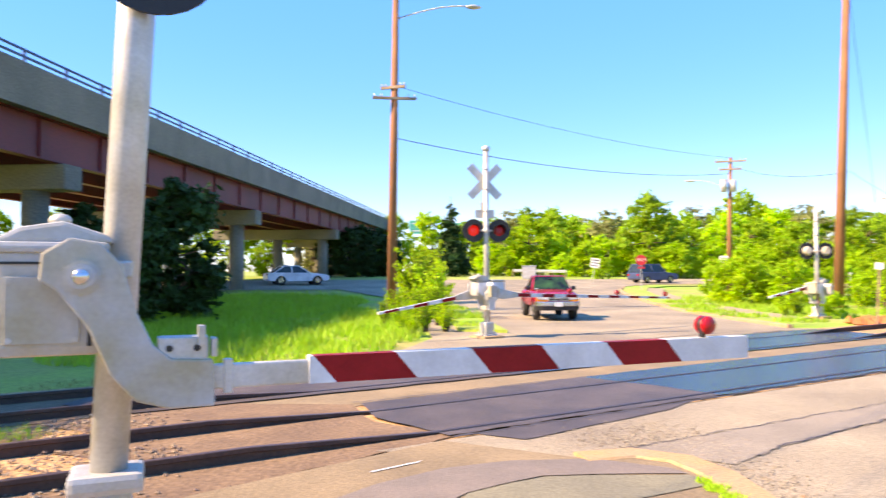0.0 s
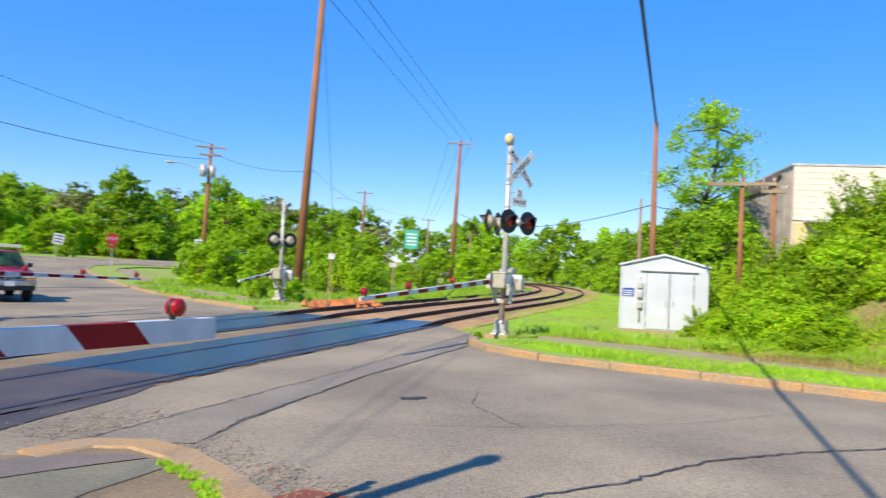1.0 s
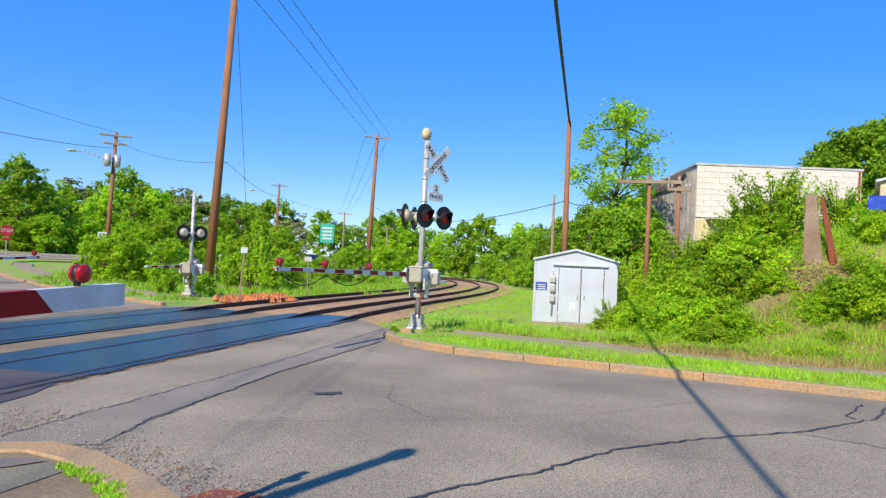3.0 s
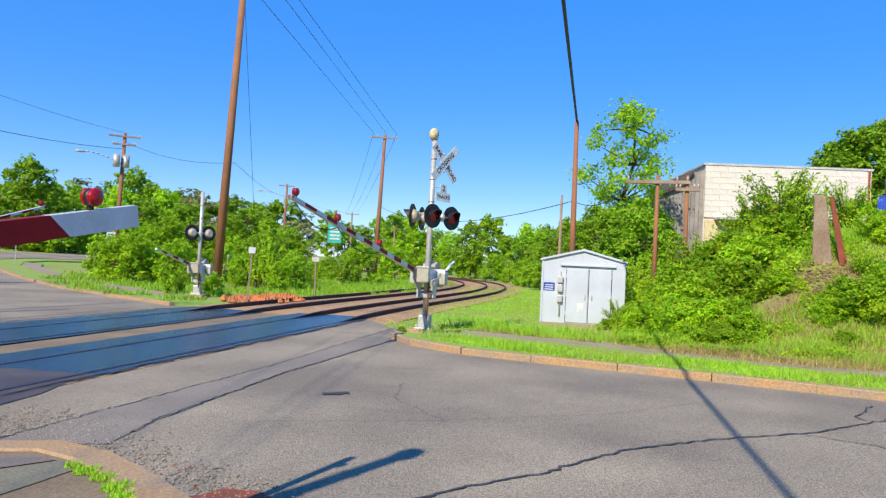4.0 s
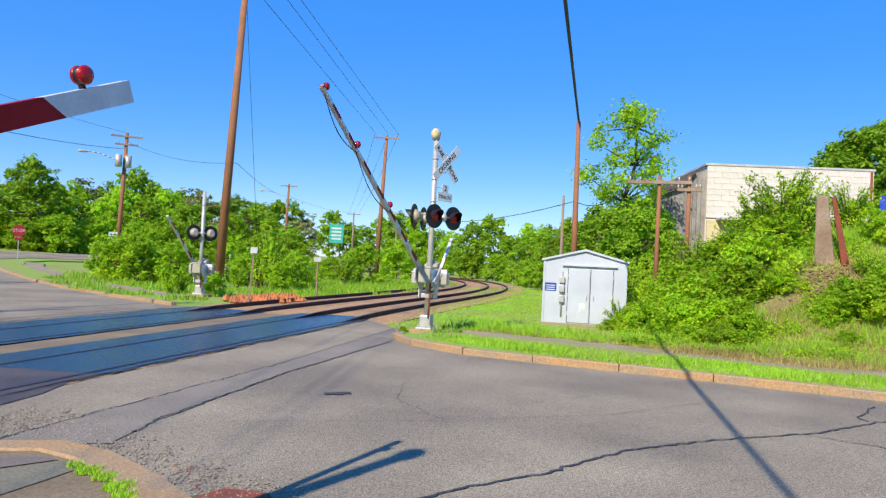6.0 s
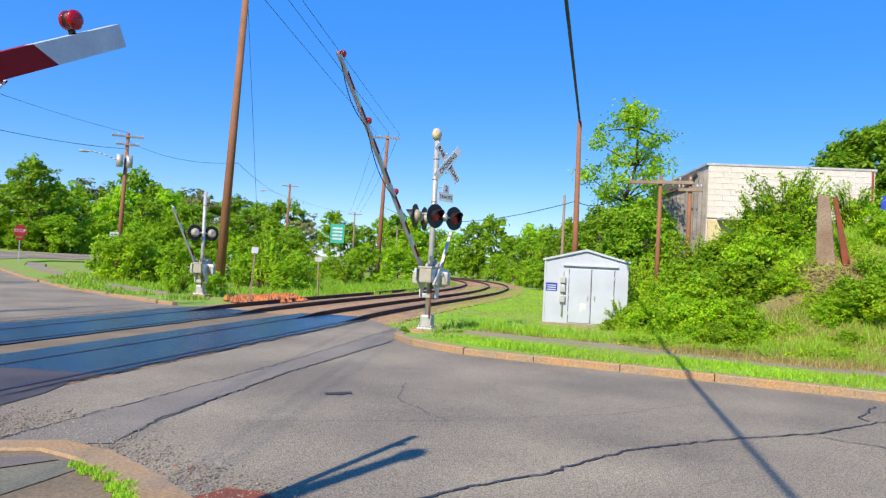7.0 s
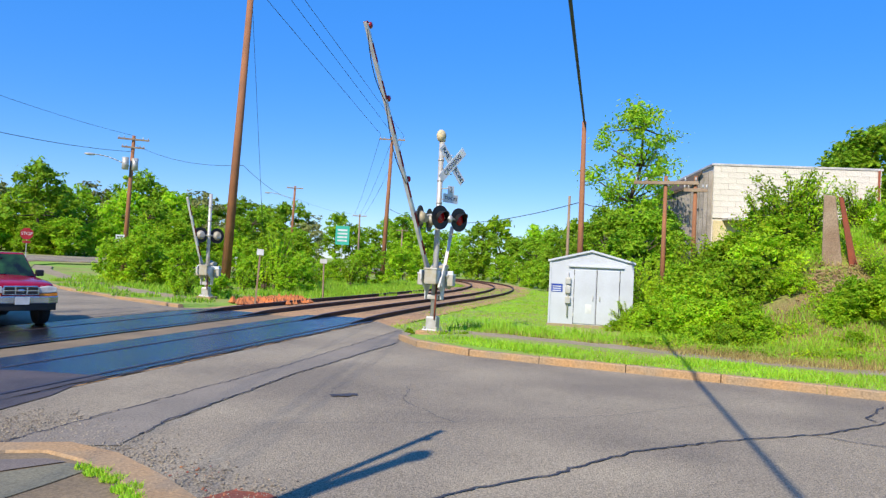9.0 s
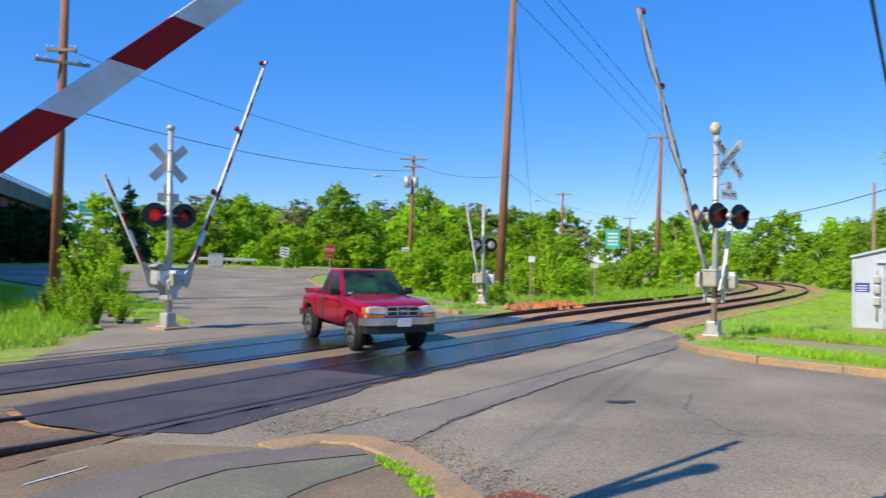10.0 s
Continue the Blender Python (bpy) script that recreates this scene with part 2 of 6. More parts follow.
def height(x, y):
    """The lie of the land: level at the crossing, rising to the far road and to the bank beside the pavement."""
    n = -0.545 * x + 0.839 * y
    z = 1.25 * smooth01((n - 26) / 42)
    q = 0.963 * (x - 15.6) + 0.27 * (y - 12.5)
    s = 0.27 * (x - 15) - 0.963 * (y - 12.5)
    z += 3.7 * smooth01((q - 0.8) / 9.5) * smooth01((s - 0.3) / 6.5)
    return z


def sheet(name, outline, up, material, step=2.0, label="", thick=0.0, rough_edge=0.0, kind="structure", parent=None, category=""):
    """A piece of ground, cut into squares so that it follows the land, raised by up."""
    b = bmesh.new()
    pts = []
    for i, (x, y) in enumerate(outline):
        x2, y2 = outline[(i + 1) % len(outline)]
        pts.append((x, y))
        if rough_edge:
            k = max(1, int(math.hypot(x2 - x, y2 - y) / 0.35))
            for j in range(1, k):
                u, r = j / k, rough_edge
                pts.append((x + (x2 - x) * u + random.uniform(-r, r), y + (y2 - y) * u + random.uniform(-r, r)))
    b.faces.new([b.verts.new((x, y, 0)) for x, y in pts])
    for axis, no in ((0, (1, 0, 0)), (1, (0, 1, 0))):
        v = [p[axis] for p in pts]
        c = math.floor(min(v) / step) * step + step
        while c < max(v):
            co = (c, 0, 0) if axis == 0 else (0, c, 0)
            bmesh.ops.bisect_plane(b, geom=b.verts[:] + b.edges[:] + b.faces[:], plane_co=co, plane_no=no)
            c += step
    bmesh.ops.triangulate(b, faces=b.faces)
    for v in b.verts:
        v.co.z = height(v.co.x, v.co.y) + up
    bmesh.ops.recalc_face_normals(b, faces=b.faces)
    if sum(f.normal.z for f in b.faces) < 0:
        bmesh.ops.reverse_faces(b, faces=b.faces)
    if thick:
        g = bmesh.ops.extrude_face_region(b, geom=b.faces[:])
        for v in g["geom"]:
            if isinstance(v, bmesh.types.BMVert):
                v.co.z -= thick
        bmesh.ops.recalc_face_normals(b, faces=b.faces)
    for f in b.faces:
        f.smooth = not thick
    ob = part(name, b, material, parent)
    return tagged(ob, label, category, "", kind)


def ribbon(line, w, left=0.0):
    """The outline of a strip of width w along a line, shifted to its left."""
    l, r = [], []
    for i, (x, y) in enumerate(line):
        x0, y0 = line[max(0, i - 1)]
        x1, y1 = line[min(len(line) - 1, i + 1)]
        k = math.hypot(x1 - x0, y1 - y0)
        nx, ny = -(y1 - y0) / k, (x1 - x0) / k
        l.append((x + nx * (left + w / 2), y + ny * (left + w / 2)))
        r.append((x + nx * (left - w / 2), y + ny * (left - w / 2)))
    return l + r[::-1]


def beam_along(line, profile, zfun=height, bm=None):
    """A profile (across, up) carried along a line on the ground."""
    b = bmesh.new()
    rings = []
    for i, (x, y) in enumerate(line):
        x0, y0 = line[max(0, i - 1)]
        x1, y1 = line[min(len(line) - 1, i + 1)]
        k = math.hypot(x1 - x0, y1 - y0)
        nx, ny = -(y1 - y0) / k, (x1 - x0) / k
        rings.append([b.verts.new((x + nx * a, y + ny * a, zfun(x, y) + z)) for a, z in profile])
    for r0, r1 in zip(rings, rings[1:]):
        for i in range(len(profile)):
            j = (i + 1) % len(profile)
            b.faces.new((r0[i], r0[j], r1[j], r1[i]))
    b.faces.new(rings[0]), b.faces.new(rings[-1])
    bmesh.ops.recalc_face_normals(b, faces=b.faces)
    return merge(bm, b)


def polar(az, d):
    return d * math.sin(radians(az)), d * math.cos(radians(az))


def seat(ob, x, y, turn=0.0, sink=0.0):
    return pose(x, y, height(x, y) - sink, 0, 0, turn)


def an(a, n):
    """From metres along and across the tracks to the plan."""
    return 0.839 * a - 0.545 * n, 0.545 * a + 0.839 * n


# ---- the ground ----
def build_ground():
    xs = sorted(set([-2500, -1200, -600, -300, -200, -150] + list(range(-120, 161, 3)) + list(range(10, 36)) + [180, 220, 300, 600, 1200, 2500]))
    ys = sorted(set([-2500, -1200, -600, -300, -150, -80] + list(range(-60, 181, 3)) + list(range(-6, 22)) + [200, 300, 600, 1200, 2500]))
    me = bpy.data.meshes.new("ground")
    verts = [(x, y, height(x, y) - 0.05 + 0.04 * noise.noise(Vector((x * 0.3, y * 0.3, 0)))) for y in ys for x in xs]
    w = len(xs)
    faces = [(j * w + i, j * w + i + 1, (j + 1) * w + i + 1, (j + 1) * w + i) for j in range(len(ys) - 1) for i in range(w - 1)]
    me.from_pydata(verts, [], faces)
    me.materials.append(M["grass"])
    for p in me.polygons:
        p.use_smooth = True
    tagged(new("ground", me), "sunlit green grass and weeds with bare patches", "ground", "", "structure")


build_ground()

KERB_RIGHT = [(12.9, 14.3), (11.7, 13.3), (11.1, 12.0), (11.05, 10.4), (11.6, 8.6), (12.2, 7.0), (13.3, 3.5), (16.0, -5.0), (18.2, -12.0)]
KERB_LEFT = [(1.35, 7.35), (1.9, 7.5), (2.3, 7.25), (2.48, 6.7), (2.5, 5.8), (2.42, 4.6), (2.4, 0.0), (2.4, -12.0)]
KERB_FAR = [(12.2, 23.1), (10.95, 23.5), (10.65, 27.6), (10.6, 33.3), (11.4, 41.0), (12.3, 49.4), (13.2, 55.5), (14.8, 60.5), (18.0, 64.6), (23.5, 67.2), (30.0, 69.2)]
FAR_LEFT = [an(6.5, 13.0), (-0.3, 20.4), (-0.9, 30.0), (-2.2, 42.0), (-7.0, 50.5)]

sheet("road", [an(3.6, 6.85), an(21.6, 6.85)] + KERB_RIGHT + KERB_LEFT[::-1], -0.005, M["asphalt"],
      label="worn grey asphalt road with cracks and patches", category="road")
sheet("road_far", [an(21.0, 13.2)] + KERB_FAR + [(36, 71), (60, 86), (100, 103), (130, 116), (127, 124), (90, 109), (40, 86), (0, 67.5), (-60, 40), (-110, 16), (-106, 7), (-60, 28.5)] + FAR_LEFT[::-1],
      0.0, M["asphalt"], label="grey asphalt road beyond the tracks, meeting a cross road", category="road", step=3.0)
sheet("pavement_near", KERB_LEFT + [(-6, -12), (-6, -1.0), (-3.0, 4.6), an(1.6, 6.3), an(4.4, 6.8)], 0.01, M["tan"],
      label="sandy broken concrete footway beside the road", category="pavement")
sheet("crossing_gap", [an(3.2, 9.3), an(21.5, 9.3), an(21.5, 10.6), an(2.6, 10.6)], -0.012, M["tan"], label="sandy strip of road between the tracks",
      rough_edge=0.03, category="road")

# ---- the tracks ----
TRACK_CURVE = [(-90, 2.5), (-60, 0.8), (-40, 0.0), (-20, 0.0), (0, 0.0), (15, 0.0), (28, -0.1), (38, -0.5), (48, -0.6), (58, 0.2), (67, 1.9), (75, 4.6),
               (82, 8.3), (88, 13.0), (94, 19.0), (100, 27.0), (106, 37.0), (112, 50.0)]


def track_line(n0, fine=2.0):
    """The centre line of a track: Catmull-Rom through the curve."""
    p, out = TRACK_CURVE, []
    for i in range(len(p) - 1):
        p0, p1, p2, p3 = (Vector(p[max(0, min(len(p) - 1, i + k))]) for k in (-1, 0, 1, 2))
        steps = max(1, int((p2 - p1).length / fine))
        for j in range(steps):
            t = j / steps
            q = 0.5 * ((2 * p1) + (p2 - p0) * t + (2 * p0 - 5 * p1 + 4 * p2 - p3) * t * t + (3 * p1 - p0 - 3 * p2 + p3) * t ** 3)
            out.append(q)
    return [an(q.x, q.y + n0) for q in out]


def offset(line, d):
    out = []
    for i, (x, y) in enumerate(line):
        x0, y0 = line[max(0, i - 1)]
        x1, y1 = line[min(len(line) - 1, i + 1)]
        k = math.hypot(x1 - x0, y1 - y0)
        out.append((x - (y1 - y0) / k * d, y + (x1 - x0) / k * d))
    return out


N_NEAR, N_FAR = 7.95, 11.4
bed = track_line((N_NEAR + N_FAR) / 2)
sheet("track_bed", ribbon(bed, 7.4), -0.02, M["ballast"], label="brown gravel ballast under two railway tracks", category="ballast", step=6.0)
RAIL = [(-0.07, 0.0), (0.07, 0.0), (0.07, 0.015), (0.012, 0.035), (0.012, 0.125), (0.036, 0.135), (0.036, 0.172),
        (-0.036, 0.172), (-0.036, 0.135), (-0.012, 0.125), (-0.012, 0.035), (-0.07, 0.015)]


def build_track(n0, up, label):
    line = track_line(n0)
    t = thing("railway_track", label, "track", group="railway tracks")
    for d in (-0.755, 0.755):
        l = offset(line, d)
        def zf(x, y):
            a = 0.839 * x + 0.545 * y
            return height(x, y) - 0.17 + (0.15 + up) * (1 - smooth01((9.6 - abs(a - 12.7)) / 1.8))
        part("rail", beam_along(l, RAIL, zf), M["rail"], t)
        part("rail_head", beam_along(l, [(-0.034, 0.173), (0.034, 0.173), (0.03, 0.178), (-0.03, 0.178)], zf), M["railtop"], t, "worn steel running surface")
    tie = None
    dist = 0.0
    for (x0, y0), (x1, y1) in zip(line, line[1:]):
        seg = math.hypot(x1 - x0, y1 - y0)
        while dist < seg:
            u = dist / seg
            x, y = x0 + (x1 - x0) * u, y0 + (y1 - y0) * u
            a = 0.839 * x + 0.545 * y
            if 24.5 < a < 62:
                m = pose(x, y, height(x, y) - 0.093, 0, 0, math.degrees(math.atan2(y1 - y0, x1 - x0)) + random.uniform(-1.5, 1.5))
                if tie is None:
                    tie = part("tie", box(0.22, 2.6, 0.16, bevel=0.012), M["tie"], t, m=m)
                else:
                    again(tie, m)
            dist += 0.56
        dist -= seg


build_track(N_NEAR, -0.03, "rusty steel railway track on dark ties, curving away")
build_track(N_FAR, -0.03, "rusty farther railway track on dark ties, curving away")

# asphalt laid between and beside the rails on the crossing
sheet("crossing_panel", [an(9.4, 6.98), an(21.6, 6.98), an(22.4, 7.1), an(22.2, 9.35), an(10, 9.5), an(9.0, 9.45), an(9.3, 8.2)], 0.012, M["tar"],
      label="dark smooth asphalt laid between the near rails", rough_edge=0.03, category="crossing")
sheet("crossing_panel", [an(4.6, 6.98), an(9.4, 6.98), an(9.3, 8.2), an(9.0, 9.45), an(4.7, 9.35), an(4.4, 8.4)], 0.0115, M["dry"],
      label="dull dark asphalt between the near rails, worn dry", rough_edge=0.03, category="crossing")
sheet("crossing_panel", [an(8.6, 10.4), an(21.8, 10.4), an(22.0, 13.0), an(12, 13.15), an(8.2, 13.0), an(8.5, 11.8)], 0.012, M["tar"],
      label="dark smooth asphalt laid between the far rails", rough_edge=0.03, category="crossing")
sheet("crossing_panel", [an(1.8, 10.35), an(8.6, 10.4), an(8.5, 11.8), an(8.2, 13.0), an(2.4, 12.9), an(1.2, 11.6)], 0.0115, M["dry"],
      label="dull dark asphalt between the far rails, worn dry", rough_edge=0.03, category="crossing")
sheet("asphalt_patch", [an(4.9, 6.92), an(8.8, 6.92), an(7.9, 6.66), an(6.6, 6.52), an(5.2, 6.36)], 0.006, M["dry"],
      label="dark asphalt patch beside the near rail", rough_edge=0.02, category="road patch")
for n in (N_NEAR - 0.755, N_NEAR + 0.755, N_FAR - 0.755, N_FAR + 0.755):
    line = [an(a, n) for a in np.arange(4.0, 21.8, 0.6)]
    tagged(part("flangeway", beam_along(line, [(-0.05, 0.008), (0.05, 0.008), (0.05, 0.0155), (-0.05, 0.0155)]), M["black"]), "dark groove along a rail", "groove", "", "structure")
    tagged(part("flush_rail", beam_along(line, [(-0.02, 0.01), (0.02, 0.01), (0.02, 0.019), (-0.02, 0.019)]), M["railtop"]), "rail head flush with the asphalt", "rail", "", "structure")


# ---- kerbs and footways ----
def build_kerb(name, line, label, h=0.13, w=0.16, length=1.6):
    k = thing(name, label, "kerb", kind="structure")
    pts, run = [line[0]], 0.0
    for (x0, y0), (x1, y1) in zip(line, line[1:]):
        seg = math.hypot(x1 - x0, y1 - y0)
        s = max(1, round(seg / 0.4))
        pts += [(x0 + (x1 - x0) * i / s, y0 + (y1 - y0) * i / s) for i in range(1, s + 1)]
    step = max(1, round(length / 0.4))
    for i in range(0, len(pts) - 1, step):
        seg = pts[i:i + step + 1]
        if len(seg) < 2:
            continue
        (xa, ya), (xb, yb) = seg[-2], seg[-1]
        seg = seg[:-1] + [(xb - (xb - xa) * 0.04, yb - (yb - ya) * 0.04)]
        j = random.uniform(-0.012, 0.012)
        prof = [(-w / 2, -0.1), (w / 2, -0.1), (w / 2, h - 0.02 + j), (w / 2 - 0.025, h + j), (-w / 2 + 0.025, h + j), (-w / 2, h - 0.02 + j)]
        part("kerb_stone", beam_along(seg, prof), M["kerb"], k)
    return k


build_kerb("kerb_right", offset(KERB_RIGHT, 0.0)[1:], "tan worn kerb stones along the road")
build_kerb("kerb_left", KERB_LEFT[:-1], "sandy low kerb turning the corner at the crossing", h=0.03, w=0.36, length=2.8)
build_kerb("kerb_far", KERB_FAR[1:], "tan kerb stones along the far road", h=0.11, w=0.18)
sheet("verge_right", [p for p in offset(KERB_RIGHT, 0.09)[1:]] + [(21.2, -11), (16.0, 3.4), (14.9, 7.2), (14.3, 10.4), (13.6, 12.9)], 0.10, M["grass"],
      label="strip of bright green grass behind the kerb", category="grass", thick=0.14)
sheet("pavement_right", [(13.2, 13.5), (13.65, 12.9), (14.35, 10.4), (14.95, 7.2), (16.05, 3.4), (21.2, -11), (22.5, -11), (17.3, 3.9), (16.2, 7.9), (15.5, 11.2), (14.6, 14.3)], 0.045,
      M["walkway"], label="grey concrete footway partly overgrown by grass", category="pavement", thick=0.12, rough_edge=0.14)
sheet("verge_far", offset(KERB_FAR, -0.1)[1:] + offset(KERB_FAR, -1.9)[:1:-1], 0.06, M["grass"],
      label="strip of bright green grass behind the far kerb", category="grass", thick=0.14)
sheet("pavement_far", offset(KERB_FAR, -1.9)[2:8] + offset(KERB_FAR, -3.1)[7:1:-1], 0.03,
      M["walkway"], label="grey concrete footway beyond the tracks", category="pavement", thick=0.12, rough_edge=0.05)
sheet("verge_island", [(0.45, 22.6), (1.9, 22.0), (1.5, 27), (0.7, 38), (-0.1, 38)], 0.09, M["grass"], label="small grass island beside the signal mast", category="grass", thick=0.12)
sheet("asphalt_strip", [(1.9, 7.75), (4.2, 9.15), (7.0, 10.85), (13.4, 15.2), (11.1, 12.75), (6.5, 9.95), (3.5, 7.8), (2.75, 7.1)], 0.004, M["strip"],
      label="smooth grey strip of patched asphalt across the road", category="road patch", rough_edge=0.03)
sheet("asphalt_patch_near", [(-0.9, 6.0), (-0.56, 6.47), (-0.01, 6.94), (0.65, 7.22), (1.45, 7.28), (2.1, 6.93), (2.2, 6.74), (1.38, 6.73), (0.88, 6.68), (0.54, 6.46), (0.19, 6.18), (-0.3, 5.4), (-0.9, 5.2)], 0.02, M["patch"],
      label="dark asphalt patch on the near footway", category="road patch", rough_edge=0.02)
sheet("concrete_patch_near", [(0.2, 6.17), (0.56, 6.45), (0.9, 6.66), (1.4, 6.71), (2.2, 6.7), (2.3, 6.42), (1.51, 5.99), (1.23, 5.76), (0.8, 4.8), (-0.2, 5.0)], 0.018, M["oldpatch"],
      label="worn greenish-grey concrete slab on the near footway", category="road patch", rough_edge=0.015)
sheet("dirt_apron", [an(0.0, 6.5), an(2.0, 6.4), an(3.6, 6.75), an(4.9, 7.0), an(4.3, 8.2), an(4.6, 9.4), an(3.0, 10.5), an(1.6, 10.6), an(0.6, 10.2), an(1.8, 9.3), an(0.8, 8.6), an(1.4, 7.6), an(-0.4, 7.2)], -0.006, M["dirt"],
      label="brown dirt washed over the rails beside the road", category="ground", rough_edge=0.08, step=0.5)
sheet("dirt_apron", [an(-1.5, 10.5), an(1.6, 10.4), an(3.0, 11.0), an(2.4, 12.2), an(2.8, 13.0), an(0.0, 13.2), an(-1.0, 12.2), an(0.4, 11.6), an(-0.6, 11.0)], -0.006, M["dirt"],
      label="brown dirt washed over the far rails beside the road", category="ground", rough_edge=0.08, step=0.5)
bank_a, bank_b = [polar(az, 17.6 + 0.9 * math.sin(az)) for az in range(62, 84, 2)], [polar(az, 24.0 + 2.2 * math.sin(az * 1.3)) for az in range(82, 66, -2)]
sheet("bank_earth", bank_a + bank_b + [polar(66, 20.0)], 0.012, M["earth"], label="bare brown slope with dry grass on the bank", category="ground", rough_edge=0.25, step=1.0)


# ---- crossing signals with gates ----
def lamp_head(parent, x, z, lit, face, name="signal_lamp"):
    """A round black backing with hood and red lens; face: 1 looks along +y, -1 along -y of the mast."""
    f = face
    disc = rod((x, 0, z), (x, 0.018 * f, z), 0.315, seg=28)
    d = part(name, disc, M["black"], parent, "black round backing disc of a crossing light")
    part("housing", rod((x, -0.15 * f, z), (x, -0.002 * f, z), 0.11, 0.19, seg=16), M["whitep"], d, "silver lamp housing")
    b = bmesh.new()
    pts = [(math.cos(t) * 0.165, math.sin(t) * 0.165) for t in np.linspace(radians(-30), radians(210), 15)]
    for (u0, v0), (u1, v1) in zip(pts, pts[1:]):
        for k in (1.0, 0.965):
            ring = [b.verts.new(p) for p in ((x + u0 * k, 0.02 * f, z + v0 * k), (x + u1 * k, 0.02 * f, z + v1 * k),
                                             (x + u1 * k, (0.06 + 0.2 * max(0, v1 / 0.165 + 0.45) / 1.45) * f, z + v1 * k), (x + u0 * k, (0.06 + 0.2 * max(0, v0 / 0.165 + 0.45) / 1.45) * f, z + v0 * k))]
            b.faces.new(ring)
    part("hood", b, M["black"], d)
    part("lens", ball(0.15, (x, 0.02 * f, z), 1, 0.28, 1), M["lens_on" if lit else "lens"], d, "red glass lens")


def text_part(body, size, m, parent, material, name="lettering"):
    cu = bpy.data.curves.new(name, "FONT")
    cu.body, cu.size, cu.extrude, cu.align_x, cu.align_y = body, size, 0.002, "CENTER", "CENTER"
    tmp = bpy.data.objects.new("tmp", cu)
    scene.collection.objects.link(tmp)
    me = bpy.data.meshes.new_from_object(tmp.evaluated_get(bpy.context.evaluated_depsgraph_get()))
    bpy.data.objects.remove(tmp)
    me.materials.append(material)
    ob = new(name, me)
    ob.parent, ob.matrix_basis = parent, m
    return ob


def build_arm(parent, px, py, pz, length, root, depth, stripe, lamps, cable=True, name="gate_arm", deep_end=None):
    """A striped arm along +x from its pivot. Returns the part that turns."""
    drop = -0.05 if root < 0.8 else -0.46
    if drop == -0.05:
        br = prism([(-0.12, -0.14), (0.10, -0.16), (root, -0.10), (root, 0.02), (0.12, 0.10), (-0.10, 0.14)], 0.06, bevel=0.012)
        br = rod((0, -0.06, 0), (0, 0.06, 0), 0.06, seg=14, bm=br)
    else:
        br = prism([(-0.16, 0.10), (-0.05, 0.17), (0.07, 0.15), (0.16, 0.05), (0.22, -0.16), (0.29, -0.31), (0.37, -0.375), (0.55, -0.385), (0.56, -0.60),
                    (0.36, -0.60), (0.22, -0.56), (0.11, -0.43), (0.02, -0.22), (-0.10, -0.06), (-0.17, -0.02)], 0.055, bevel=0.012)
        br = rod((0, -0.05, 0), (0, 0.30, 0), 0.075, seg=20, bm=br)
        br = rod((0, -0.10, 0), (0, 0.0, 0), 0.055, seg=14, bm=br)
    arm = part(name, br, M["whitep" if drop != -0.05 else "galv"], parent, "silver bracket holding a striped arm", pose(px, py, pz))
    x0, x = root, root
    if drop != -0.05:
        bolt = ball(0.035, (0, -0.11, 0), 1, 0.7, 1)
        part("hub_cap", bolt, M["chrome"], arm, "shiny bolt cover on the pivot")
        part("clamp", box(0.22, 0.14, 0.12, (0.42, 0.06, -0.34), 0.008), M["galv"], arm, "bolted galvanised clamp")
        for cx in (0.36, 0.48):
            part("bolt", rod((cx, -0.02, -0.33), (cx, 0.0, -0.33), 0.016, seg=8), M["black"], arm)
        part("angle_plate", box(0.03, 0.1, 0.09, (0.50, 0.02, -0.275), 0.004), M["galv"], arm)
        part("angle_plate", box(0.025, 0.1, 0.085, (0.555, 0.02, -0.33), 0.004), M["galv"], arm)
        part("arm_adaptor", box(0.52, 0.045, 0.115, (0.78, 0.03, -0.47), 0.01), M["galv"], arm, "grey aluminium inner tube")
        part("adaptor_collar", box(0.04, 0.06, 0.16, (0.62, 0.03, -0.47), 0.006), M["galv"], arm)
        x0 = x = 1.0
    zc = drop if drop != -0.05 else -0.04
    red = False
    if drop != -0.05:
        first = x0 + 0.02
        pieces = [(x0, first, False)]
        x, red = first, True
        for _ in range(5):
            pieces.append((x, x + stripe, red))
            x, red = x + stripe, not red
        pieces.append((x, length, False))
    else:
        pieces, red = [], True
        while x < length - 0.02:
            pieces.append((x, min(length, x + stripe), red))
            x, red = x + stripe, not red
    if drop == -0.05:
        core = [(x0, zc - depth / 2), (length, zc - depth * 0.275), (length, zc + depth * 0.275), (x0, zc + depth / 2)]
        part("arm_tube", prism(core, 0.085, bevel=0.006), M["white"], arm, "pale tapered arm tube")
        pieces = [q for q in pieces if q[2]]
    for a, b, is_red in pieces:
        ha, hb = (0.86 * depth * (1 - 0.45 * (q - x0) / (length - x0)) if drop == -0.05 else depth for q in (a, b))
        sl = 0.115 if drop != -0.05 else 0.0
        sa, sb = (0.0 if a == x0 else sl), (0.0 if b >= length else sl)
        out = [(a + sa, zc - ha / 2), (b + sb, zc - hb / 2), (b, zc + hb / 2), (a, zc + ha / 2)]
        part("red_stripe" if is_red else "white_stripe", prism(out, 0.075 if drop != -0.05 else 0.093, at=0.03 if drop != -0.05 else 0.0), M["red" if is_red else "white"], arm)
